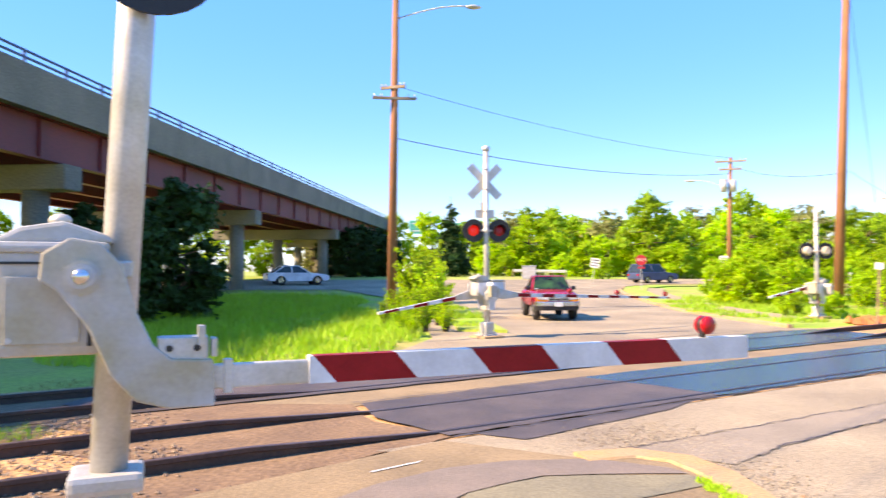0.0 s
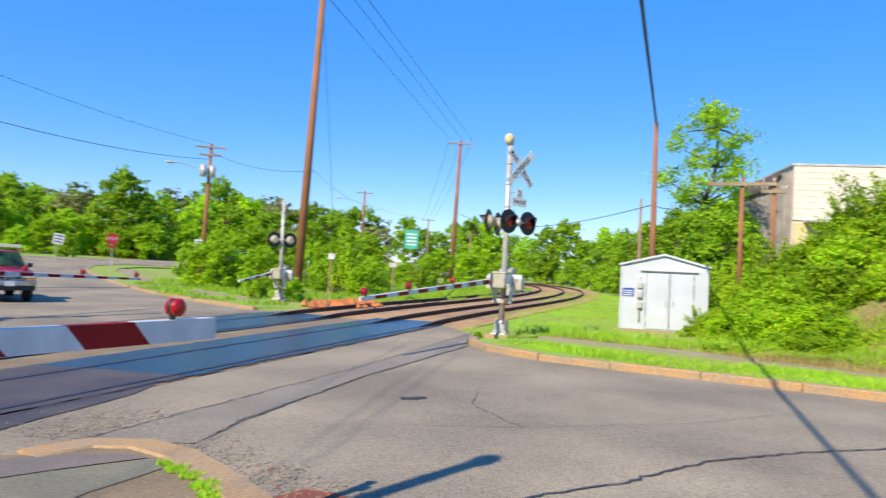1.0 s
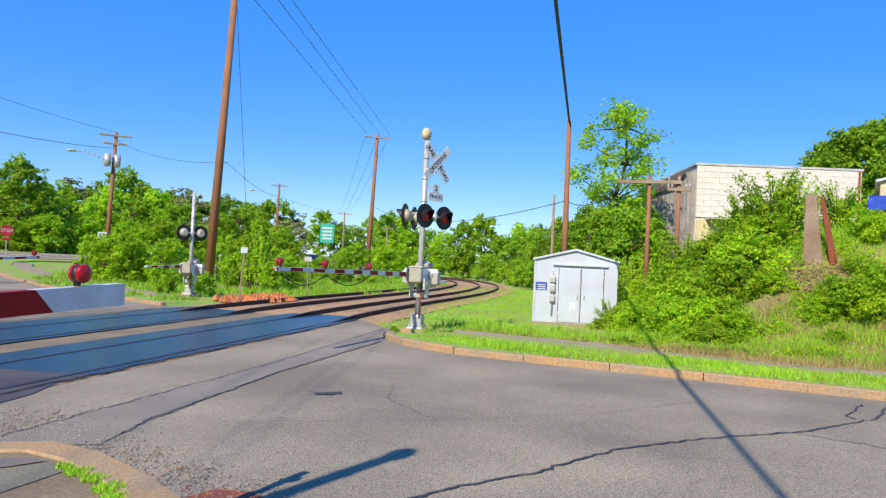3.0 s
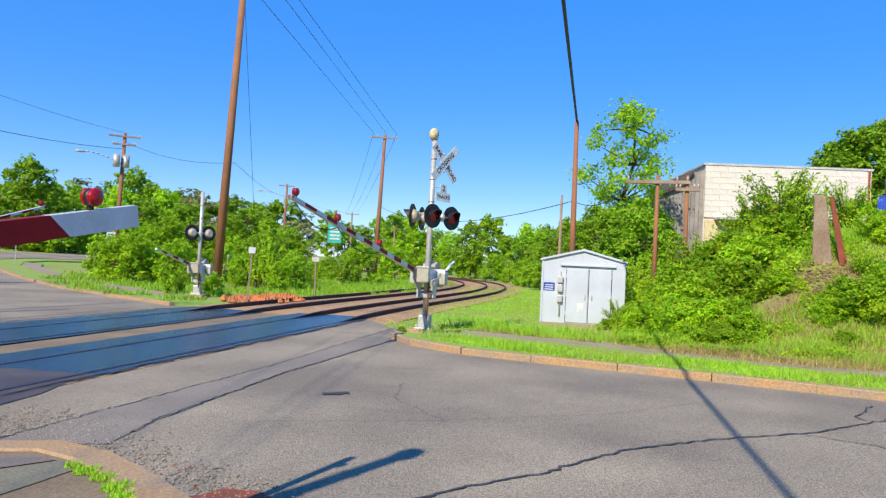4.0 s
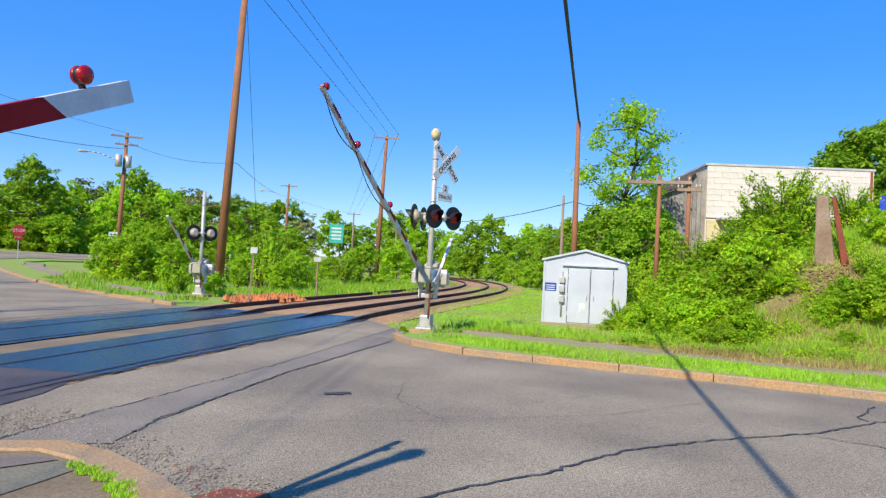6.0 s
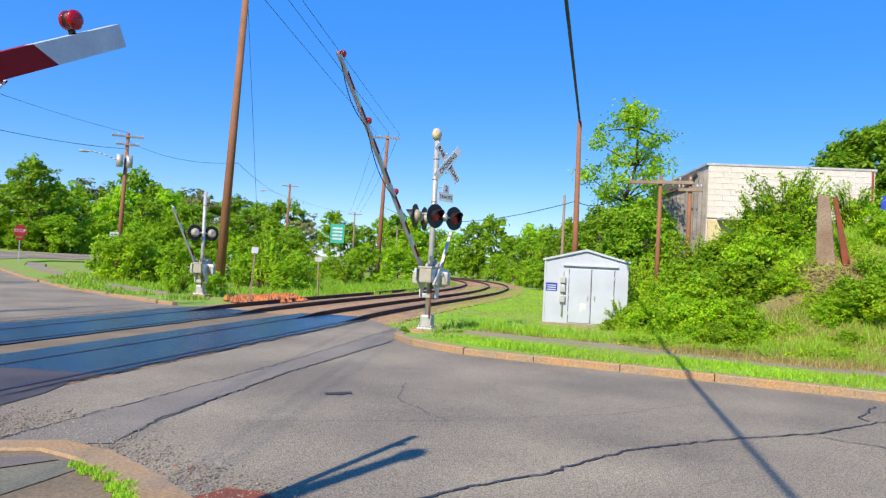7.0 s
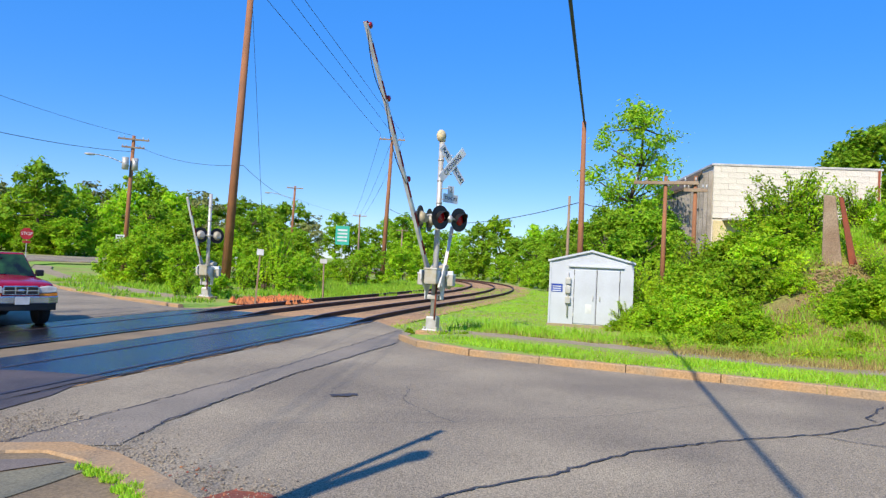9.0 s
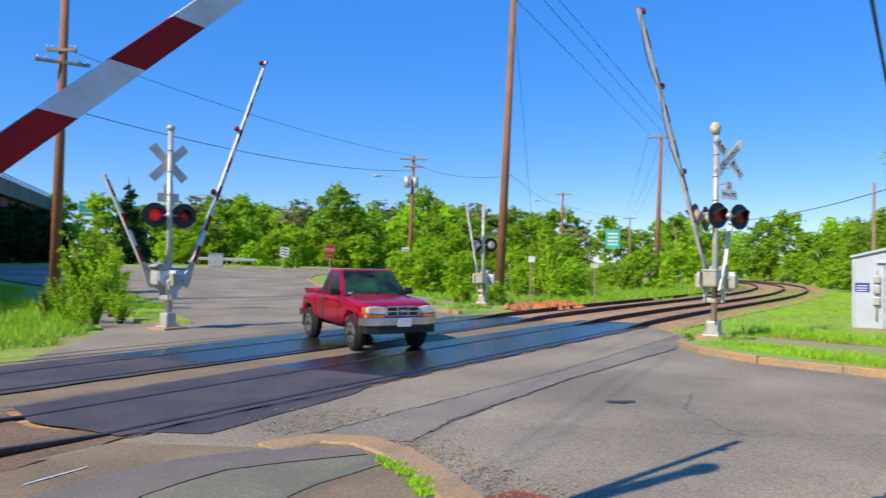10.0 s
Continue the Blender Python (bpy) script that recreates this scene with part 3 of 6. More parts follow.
    for lx in lamps:
        top = zc + depth / 2 * (1 - (0.45 * (lx - x0) / (length - x0) if drop == -0.05 else 0))
        r = 0.056 if drop != -0.05 else 0.075
        lb = rod((lx, 0.03, top - 0.01), (lx, 0.03, top + 0.05), 0.02, seg=10)
        la = part("arm_lamp", rod((lx, -0.02, top + r + 0.02), (lx, 0.035, top + r + 0.02), r * 0.92, seg=20, bm=lb), M["black"], arm, "black housing of a small arm light")
        part("lens", ball(r, (lx, -0.02, top + r + 0.02), 1, 0.5, 1), M["lens"], la, "red round lens")
        part("lens", ball(r, (lx, 0.035, top + r + 0.02), 1, 0.5, 1), M["lens"], la, "red round lens")
    if cable:
        cu = bmesh.new()
        for a, b in zip(lamps, lamps[1:]):
            last = None
            for i in range(9):
                u = i / 8
                p = (a + (b - a) * u, 0.04, zc - 0.08 - 0.22 * math.sin(math.pi * u))
                if last:
                    rod(last, p, 0.011, seg=5, bm=cu)
                last = p
        if lamps[1:]:
            part("cable", cu, M["wire"], arm, "loose black lamp cable")
        else:
            cu.free()
    return arm


def build_signal(x, y, phi, label, mast_h, bell=True, thick=0.075, box_z=1.2, lean=(0.0, 0.0), second=False):
    """A crossing signal: mast, base, mechanism; the gate's arm points along +x of the thing."""
    t = thing("crossing_signal", label, "railway signal", seat(None, x, y, 90 - phi), "crossing signals")
    lx, ly = lean
    part("mast", rod((-1.7 * lx, -1.7 * ly, 0.3), ((mast_h - 2) * lx, (mast_h - 2) * ly, mast_h), thick, thick * 0.95, 20), M["galv"], t)
    fx, fy = -1.9 * lx, -1.9 * ly
    bs = box(0.44, 0.44, 0.10, (0, 0, 0.05), 0.02)
    bs = box(0.30, 0.30, 0.34, (0, 0, 0.26), 0.04, bs)
    for k in (-1, 1):
        for j in (-1, 1):
            bs = rod((k * 0.17, j * 0.17, 0.1), (k * 0.17, j * 0.17, 0.16), 0.025, seg=6, bm=bs)
    part("mast_base", bs, M["galv"], t, "cast metal junction base", pose(fx, fy, 0))
    part("foundation", box(0.7, 0.7, 0.16, (fx, fy, -0.02), 0.03), M["kerb"], t, "concrete footing")
    z = box_z
    if second:
        mb = box(0.36, 0.34, 0.44, (-0.24, 0.02, z), 0.04)
        mb = box(0.40, 0.38, 0.05, (-0.24, 0.02, z + 0.22), 0.02, mb)
    else:
        mb = box(0.46, 0.36, 0.50, (-0.30, 0.02, z - 0.02), 0.045)
        mb = box(0.50, 0.40, 0.05, (-0.30, 0.02, z + 0.22), 0.02, mb)
    mech = part("mechanism", mb, M["whitep"], t, "silver painted gate motor box")
    part("cover", prism([(-0.54, z + 0.24), (-0.42, z + 0.31), (-0.24, z + 0.34), (-0.06, z + 0.28), (-0.03, z + 0.24)], 0.36, at=0.02, bevel=0.02), M["whitep"], mech, "rounded top cover")
    part("knob", ball(0.05, (-0.27, 0.02, z + 0.35), 1, 1, 0.7), M["galv"], mech)
    for zc_ in (z - 0.15, z + 0.12):
        part("clamp", box(0.10, 0.30, 0.08, (0, 0, zc_), 0.01), M["galv"], mech)
    part("seam", box(0.44, 0.008, 0.012, (-0.30, -0.162, z + 0.15)), M["black"], mech)
    part("latch_slot", box(0.018, 0.012, 0.11, (-0.13, -0.166, z - 0.17), 0.003), M["black"], mech)
    for bx_ in (-0.45, -0.19):
        for bz_ in (z - 0.19, z + 0.07):
            part("bolt", rod((bx_, -0.17, bz_), (bx_, -0.182, bz_), 0.013, seg=8), M["galv"], mech)
    part("hatch", box(0.30, 0.012, 0.3, (-0.32, -0.168, z - 0.06), 0.004), M["whitep"], mech, "access panel")
    if second:
        mb = box(0.42, 0.34, 0.40, (0.32, 0.06, z - 0.02), 0.04)
        mb = box(0.46, 0.38, 0.05, (0.32, 0.06, z + 0.18), 0.02, mb)
        m2 = part("mechanism", mb, M["whitep"], t, "second silver gate motor box")
        for sy in (-1, 1):
            part("support_plate", prism([(-0.10, z - 0.62), (0.10, z - 0.62), (0.12, z - 0.40), (0.46, z - 0.10), (0.46, z + 0.14), (-0.46, z + 0.14), (-0.46, z - 0.10), (-0.12, z - 0.40)], 0.03, at=sy * 0.22, bevel=0.006), M["white"], m2, "white steel plate that carries the motor boxes")
            part("counterweight", prism([(-0.30, z - 0.14), (-0.10, z + 0.08), (0.05, z + 0.02), (-0.10, z - 0.30), (-0.24, z - 0.34)], 0.10, at=sy * 0.33, bevel=0.02), M["galv"], m2, "grey cast counterweight")
        part("cross_frame", box(0.10, 0.95, 0.10, (-0.10, 0.0, z + 0.10), 0.015), M["white"], m2, "white frame across the mast")
        part("clamp", box(0.26, 0.30, 0.12, (0, 0, z - 0.56), 0.015), M["galv"], m2, "bolted clamp on the mast")
        for ky in (-0.42, 0.42):
            part("junction_box", box(0.24, 0.16, 0.30, (-0.12, ky, z - 0.10), 0.02), M["whitep"], m2, "silver side box")
            part("box_lid", box(0.26, 0.18, 0.03, (-0.12, ky, z + 0.06), 0.008), M["white"], m2)
        part("conduit", rod((0.17, 0.1, 0.35), (0.17, 0.12, z - 0.2), 0.022, seg=8), M["rust"], t, "rusty cable conduit")
    for zb in (mast_h - 0.55, mast_h - 1.1, mast_h - 1.7):
        part("band", rod((0, 0, -0.02), (0, 0, 0.02), thick * 1.12, seg=16), M["galv"], t, "", pose((zb - 2) * lx, (zb - 2) * ly, zb))
    if bell:
        b = ball(0.17, (0.02, -0.02, mast_h + 0.1), 1, 0.75, 1)
        b = rod((0, 0, mast_h - 0.04), (0, 0, mast_h + 0.02), 0.09, seg=16, bm=b)
        part("bell", b, M["cream"], t, "weathered cream warning bell", pose((mast_h - 2) * lx, (mast_h - 2) * ly, 0))
    return t


def add_crossbuck(t, z, turn, lettered, plate=True, out=0.12):
    """Crossed boards on the mast, turned by that angle about it."""
    m = pose(0, 0, 0, 0, 0, turn)
    for k, a in enumerate((45, -45)):
        mm = m @ pose(0, -out - 0.013 * k, z, 0, a, 0)
        bl = part("crossbuck_blade", box(1.22, 0.012, 0.23, (0, 0, 0), 0.004), M["galv" if not lettered else "white"], t, "crossed board" + (" with black letters" if lettered else ", bare metal back"), mm)
        if lettered:
            words = ("CROSSING",) if a == -45 else ("RAIL", "ROAD")
            for i, w in enumerate(words):
                u = 0 if len(words) == 1 else (-0.37 if i == 0 else 0.37)
                text_part(w, 0.17, pose(u, -0.0095, 0, 90, 0, 0), bl, M["black"])
    if plate:
        mm = m @ pose(0, -out, z - 0.80, 0, 0, 0)
        for dz in (0.25, -0.25, -0.62, -0.9):
            part("bracket", rod((0, 0, z + dz), (0, -out, z + dz), 0.014, seg=6), M["galv"], t, m=m)
        tp = part("tracks_plate", box(0.56, 0.012, 0.23, (0, 0, -0.10), 0.004), M["galv" if not lettered else "white"], t, "small plate under the crossed boards", mm)
        part("number_plate", box(0.24, 0.012, 0.22, (0, 0, 0.125), 0.004), M["galv" if not lettered else "white"], tp)
        if lettered:
            text_part("TRACKS", 0.13, pose(0, -0.009, -0.10, 90, 0, 0), tp, M["black"])
            text_part("2", 0.2, pose(0, -0.009, 0.125, 90, 0, 0), tp, M["black"])


def add_lights(t, z, turn, face, lit=(True, True), spread=0.38, out=0.0):
    """A cross bar with a pair of lamp heads, turned about the mast."""
    m = pose(0, 0, 0, 0, 0, turn)
    cb = rod((-spread, 0, z), (spread, 0, z), 0.03, seg=10)
    if out:
        cb = rod((0, 0, z + 0.1), (0, out, z + 0.1), 0.025, seg=8, bm=cb)
        m = m @ pose(0, -out, 0)
    cb = ball(0.09, (0, 0, z), 1, 1, 1.2, cb)
    bar = part("light_bar", cb, M["galv"], t, "silver cross bar carrying two lights", m)
    for k, on in zip((-1, 1), lit):
        lamp_head(bar, k * spread, z, on, face)


# near left: the gate beside the camera
PHI_A = 68.2
sig_a = build_signal(-1.54, 3.57, PHI_A, "silver gate mast with a large motor box, close beside the footway", 5.08, thick=0.088, box_z=1.74, lean=(0.051, -0.101))
arm_a = build_arm(sig_a, -0.153, -0.275, 1.83, 3.74, 1.16, 0.134, 0.42, [3.42], cable=False)
lamp_head(part("light_bar", rod((0, 0, 3.42), (0.24, 0, 3.42), 0.03, seg=10), M["galv"], sig_a, "short bar carrying a crossing light", pose(-0.03, -0.22, -0.07, 0, 0, -4)), 0.17, 3.42, False, -1)
part("lower_collar", rod((0, 0, 0.62), (0, 0, 0.86), 0.13, 0.11, 18, box(0.34, 0.30, 0.10, (0, 0, 0.84), 0.03)), M["galv"], sig_a, "bolted collar on the lower mast", pose(-0.065, 0.125, 0))
# near right: mast with lettered boards and bell
PHI_B = 244
sig_b = build_signal(13.63, 14.29, PHI_B, "silver crossing mast with lettered crossed boards, bell and red lights", 5.15, second=True, box_z=1.5)
sig_b.matrix_basis = sig_b.matrix_basis @ pose(0, 0, 0, 0, -1.3, 0)
arm_b = build_arm(sig_b, -0.25, -0.25, 1.52, 7.09, 0.75, 0.13, 0.45, [3.0, 5.2, 6.95])
add_crossbuck(sig_b, 4.45, 156, True, out=0.42)
add_lights(sig_b, 3.02, 156, -1, (False, False), 0.36, 0.42)
add_lights(sig_b, 3.02, 4, -1, (False, False), 0.42, 0.36)
arm_f = build_arm(sig_b, 0.3, 0.28, 1.25, 1.75, 0.6, 0.05, 0.45, [], name="short_gate_arm")
# far left: mast seen from behind
PHI_D = 56
sig_d = build_signal(1.2, 20.53, PHI_D, "silver crossing mast seen from behind with two striped gates", 5.2, bell=False, second=True, box_z=1.38)
part("mast_cap", ball(0.11, (0, 0, 5.22), 1, 1, 0.9), M["galv"], sig_d)
arm_d = build_arm(sig_d, 0.3, -0.25, 1.22, 7.0, 0.6, 0.12, 0.45, [2.6, 4.6, 6.85], cable=False)
arm_e = build_arm(sig_d, -0.3, 0.26, 1.22, 3.0, 0.6, 0.11, 0.45, [], name="short_gate_arm")
add_crossbuck(sig_d, 4.32, 161, False)
add_lights(sig_d, 2.95, -26, -1, (True, False), 0.36)
# far right: plain mast
PHI_C = 232
sig_c = build_signal(14.33, 28.5, PHI_C, "slim silver gate mast without crossed boards beyond the tracks", 4.25, bell=False, second=True, box_z=1.15)
arm_c = build_arm(sig_c, -0.1, -0.25, 1.22, 3.2, 0.6, 0.12, 0.45, [])
add_lights(sig_c, 2.55, -38, -1, (False, False), 0.36)


# ---- utility poles and wires ----
def build_pole(x, y, top, r, label, lean=0.0, lean_to=0.0, arms=(), lamp=None, material="wood", name="utility_pole", base=None, cans=0):
    z0 = height(x, y) if base is None else base
    t = thing(name, label, "pole", pose(x, y, z0 - 0.1), "utility poles")
    h = top - z0
    dx, dy = math.tan(radians(lean)) * h * math.sin(radians(lean_to)), math.tan(radians(lean)) * h * math.cos(radians(lean_to))
    part("shaft", rod((0, 0, 0), (dx, dy, h), r, r * 0.62, 16), M[material], t)
    for down, w, turn in arms:
        u = 1 - down / h
        m = pose(dx * u, dy * u, h - down, 0, 0, turn)
        a = part("crossarm", box(w, 0.11, 0.12, (0, -r * 0.8, 0), 0.01), M["oldwood"], t, "", m)
        for k in (-0.46, -0.3, 0.3, 0.46):
            part("insulator", rod((k * w, -r * 0.8, 0.06), (k * w, -r * 0.8, 0.2), 0.035, 0.025, 8), M["galv"], a)
    for i in range(cans):
        can = rod((-0.35 + 0.7 * i, -0.28, h - 2.6), (-0.35 + 0.7 * i, -0.28, h - 1.7), 0.24, seg=16)
        part("transformer", can, M["galv"], t, "grey transformer can")
    if lamp:
        zl, length, turn = lamp
        m = pose(dx, dy, zl - z0, 0, 0, turn)
        b, last = bmesh.new(), None
        for i in range(9):
            u = i / 8
            p = (length * u, 0, 0.75 * math.sin(u * math.pi / 2))
            if last:
                rod(last, p, 0.035, seg=8, bm=b)
            last = p
        la = part("lamp_arm", b, M["galv"], t, "curved silver street-lamp arm", m)
        part("lamp_head", ball(0.2, (length + 0.3, 0, 0.72), 1.9, 0.9, 0.5), M["galv"], la, "grey street-lamp head")
    return Vector((x + dx, y + dy, top - 0.1))


def wire(points, r, sag, label="black overhead cable between wooden poles", name="overhead_wire"):
    cu = bpy.data.curves.new(name, "CURVE")
    cu.dimensions, cu.bevel_depth, cu.bevel_resolution = "3D", r, 1
    sp = cu.splines.new("POLY")
    pts = []
    for a, b in zip(points, points[1:]):
        a, b = Vector(a), Vector(b)
        for i in range(24):
            u = i / 24
            p = a.lerp(b, u)
            p.z -= 4 * sag * u * (1 - u)
            pts.append(p)
    pts.append(Vector(points[-1]))
    sp.points.add(len(pts) - 1)
    for q, p in zip(sp.points, pts):
        q.co = (*p, 1)
    cu.materials.append(M["wire"])
    tmp = bpy.data.objects.new("tmp", cu)
    scene.collection.objects.link(tmp)
    me = bpy.data.meshes.new_from_object(tmp.evaluated_get(bpy.context.evaluated_depsgraph_get()))
    bpy.data.objects.remove(tmp)
    return tagged(new(name, me), label, "wire", "overhead wires")


tall = build_pole(19.75, 37.2, 17.0, 0.26, "tall reddish-brown wooden pole beside the tracks", lean=2.2, lean_to=125)
left = build_pole(-2.35, 33.8, 15.0, 0.22, "reddish-brown wooden pole with a street lamp", lean=0.9, lean_to=90, arms=((5.2, 2.0, 8), (4.7, 1.2, -20)), lamp=(13.5, 3.3, 8))
xa = build_pole(*polar(39.6, 64), 12.6, 0.21, "brown wooden pole with one crossarm beside the tracks", lean=1.6, lean_to=130, arms=((0.25, 2.2, -40),))
tr = build_pole(*polar(21.0, 60), 10.4, 0.19, "brown wooden pole carrying two transformer cans", lean=1.5, lean_to=110, arms=((0.3, 2.2, -20), (0.9, 1.6, -20)), lamp=(8.0, 2.6, 165), cans=2)
p50 = build_pole(*polar(32.6, 95), 10.8, 0.2, "far brown wooden pole with a crossarm", lean=1.2, lean_to=120, arms=((0.3, 2.0, -30),), lamp=(9.0, 3.0, 150))
p70 = build_pole(*polar(37.7, 120), 9.2, 0.18, "distant grey wooden pole", arms=((0.3, 2.2, -40),), material="oldwood")
p80 = build_pole(*polar(41.0, 140), 8.0, 0.18, "distant grey wooden pole by the tracks", arms=((0.3, 2.2, -40),), material="oldwood")
pr = build_pole(*polar(54.7, 28), 7.45, 0.13, "weathered brown pole behind the shed", lean=0.6, lean_to=0, material="wood", base=0.0)
post = build_pole(*polar(53.7, 29), 4.75, 0.075, "slim pale wooden post behind the shed", material="oldwood", base=0.0, name="wooden_post")
for az in (60.7, 62.8):
    build_pole(*polar(az, 27.5), 5.4, 0.10, "old rust-brown pole with broken crossarms on the bank", arms=((0.5, 0.8, -60),) if az > 61 else ((0.25, 2.2, -62),), material="wood", name="old_pole")
behind = build_pole(-11.4, -6.6, 7.6, 0.16, "wooden pole behind the camera that carries the roadside cable")
wire([pr, behind], 0.042, 0.10, "thick black cable hanging over the road")
for k, az in ((-1.0, 30.06), (0.1, 32.0), (1.0, 33.1)):
    s = Vector((math.cos(radians(-40)) * k, math.sin(radians(-40)) * k, 0.15))
    q = Vector((*polar(az, 32.2), 12.6))
    e = xa + s + (q - xa - s) * 2.8
    wire([xa + s, e], 0.013, 0.0, "thin black overhead wire along the tracks")
    wire([xa + s, p70 + s * 0.8], 0.015, 0.6, "thin black overhead wire along the tracks")
wire([tr, left - Vector((0, 0, 4.6))], 0.011, 0.5)
wire([tr - Vector((0, 0, 1.2)), left - Vector((0, 0, 7.0))], 0.018, 0.7)
wire([tr - Vector((0, 0, 0.6)), tall - Vector((0, 0, 10.2)), p50 - Vector((0, 0, 1.5)), p70], 0.013, 0.5)
wire([tall - Vector((0, 0, 0.5)), Vector((24.5, 41.5, 3.0))], 0.012, 0.0, "thin steel guy wire of a pole")
wire([xa - Vector((0, 0, 6.2)), pr - Vector((0, 0, 3.0)), Vector((*polar(60, 33), 7.2))], 0.015, 1.0)


# ---- the overpass ----
def build_overpass():
    t = thing("overpass", "concrete road overpass on dark red steel girders with blue railing", "bridge", pose(-15.94, 1.34, 0, 0, 0, -4.8))
    y0, y1, w = -40.0, 104.0, 12.0
    L, mid = y1 - y0, (y0 + y1) / 2
    part("deck", box(w, L, 0.3, (-w / 2 - 0.1, mid, 7.55), 0.02), M["concrete"], t, "concrete deck slab")
    for x in (0.0, -w):
        pr_ = [(-0.18, 7.35), (0.14, 7.35), (0.14, 8.8), (0.05, 8.88), (-0.18, 8.88)]
        part("parapet", prism([(x + u, v) for u, v in pr_], L, at=mid), M["concrete"], t, "stained concrete parapet")
        for zz in (9.05, 9.28):
            part("rail", rod((x, y0, zz), (x, y1, zz), 0.05, seg=8), M["bluerail"], t, "blue tubular rail")
        po = None
        for y in np.arange(y0 + 1, y1, 2.4):
            m = pose(x, y, 8.88)
            if po is None:
                po = part("rail_post", box(0.07, 0.1, 0.46, (0, 0, 0.22), 0.01), M["bluerail"], t, m=m)
            else:
                again(po, m)
    for x in (-0.55, -3.2, -5.9, -8.6, -11.4):
        prof = [(-0.21, 5.86), (0.21, 5.86), (0.21, 5.91), (0.015, 5.91), (0.015, 7.34), (0.18, 7.34), (0.18, 7.39), (-0.18, 7.39), (-0.18, 7.34), (-0.015, 7.34), (-0.015, 5.91), (-0.21, 5.91)]
        g = prism([(x + u, v) for u, v in prof], L, at=mid)
        part("girder", g, M["girder"], t, "dark red steel plate girder")
    st = None
    for y in np.arange(y0 + 1, y1, 4.0):
        m = pose(-0.5, y, 6.62)
        if st is None:
            st = part("stiffener", box(0.14, 0.025, 1.44), M["girder"], t, m=m)
        else:
            again(st, m)
    for s in (-20.0, 4.0, 26.5, 47.5, 70.5, 93.0):
        pier = part("pier", box(w + 0.2, 1.15, 0.95, (-w / 2 - 0.2, s, 5.36), 0.06), M["concrete"], t, "concrete pier with a wide cap")
        for x in (-1.6, -6.0, -10.4):
            part("column", rod((x, s, -0.3), (x, s, 4.9), 0.48, seg=20), M["concrete"], pier)
    part("abutment", box(w + 1.0, 2.0, 7.0, (-w / 2 - 0.1, y1 + 1.0, 3.9), 0.05), M["concrete"], t, "concrete abutment wall")
    return t


build_overpass()


# ---- shed, building, signs ----
def build_shed():
    x, y = polar(55.55, 24.55)
    t = thing("equipment_shed", "white metal signal equipment shed with double doors", "shed", pose(x, y, height(x, y) - 0.02, 0, 0, -57.5))
    w, d, h, r = 2.66, 2.3, 2.12, 2.44
    out = [(-w / 2, 0), (w / 2, 0), (w / 2, h), (0, r), (-w / 2, h)]
    part("body", prism(out, d, at=d / 2, bevel=0.01), M["shed"], t)
    rf = prism([(-w / 2 - 0.06, h - 0.03), (0, r + 0.0), (w / 2 + 0.06, h - 0.03), (w / 2 + 0.06, h + 0.03), (0, r + 0.07), (-w / 2 - 0.06, h + 0.03)], d + 0.16, at=d / 2)
    part("roof", rf, M["shed"], t, "low gabled metal roof")
    part("plinth", box(w + 0.1, d + 0.1, 0.12, (0, d / 2, 0.02), 0.01), M["walkway"], t)
    for k in (-0.18, 0.56):
        dr = part("door", box(0.68, 0.03, 1.74, (k, -0.012, 0.98), 0.008), M["shed"], t, "white metal door leaf")
        part("door_handle", box(0.03, 0.05, 0.16, (k + (0.26 if k < 0 else -0.26), -0.05, 0.95), 0.008), M["galv"], dr)
        for z in (0.4, 1.0, 1.6):
            part("hinge", box(0.03, 0.03, 0.12, (k + (-0.35 if k < 0 else 0.35), -0.03, z), 0.004), M["galv"], dr)
    for k in (-0.53, 0.19, 0.91):
        part("door_gap", box(0.018, 0.012, 1.76, (k, -0.008, 0.98)), M["black"], t)
    part("door_hood", box(1.75, 0.09, 0.06, (0.15, -0.04, 1.97), 0.01), M["shed"], t)
    for z, hh in ((1.48, 0.2), (1.2, 0.24), (0.86, 0.22)):
        part("meter_box", box(0.17, 0.12, hh, (-0.72, -0.06, z), 0.015), M["galv"], t, "small grey electrical box")
    part("conduit", rod((-0.72, -0.04, 0.3), (-0.72, -0.04, 1.75), 0.025, seg=8), M["galv"], t)
    sg = part("notice", box(0.36, 0.012, 0.26, (-1.08, -0.012, 1.24), 0.003), M["bluesign"], t, "blue and white notice plate")
    for z in (1.15, 1.22, 1.29):
        part("text_bar", box(0.28, 0.006, 0.03, (-1.08, -0.021, z)), M["white"], sg)
    part("paper", box(0.2, 0.008, 0.3, (-0.05, -0.03, 0.6), 0.002), M["white"], t, "pale notice stuck to the door")
    for sx in (-1, 1):
        part("corner_trim", box(0.06, 0.06, h - 0.05, (sx * (w / 2 - 0.02), 0.0, h / 2), 0.006), M["shed"], t)


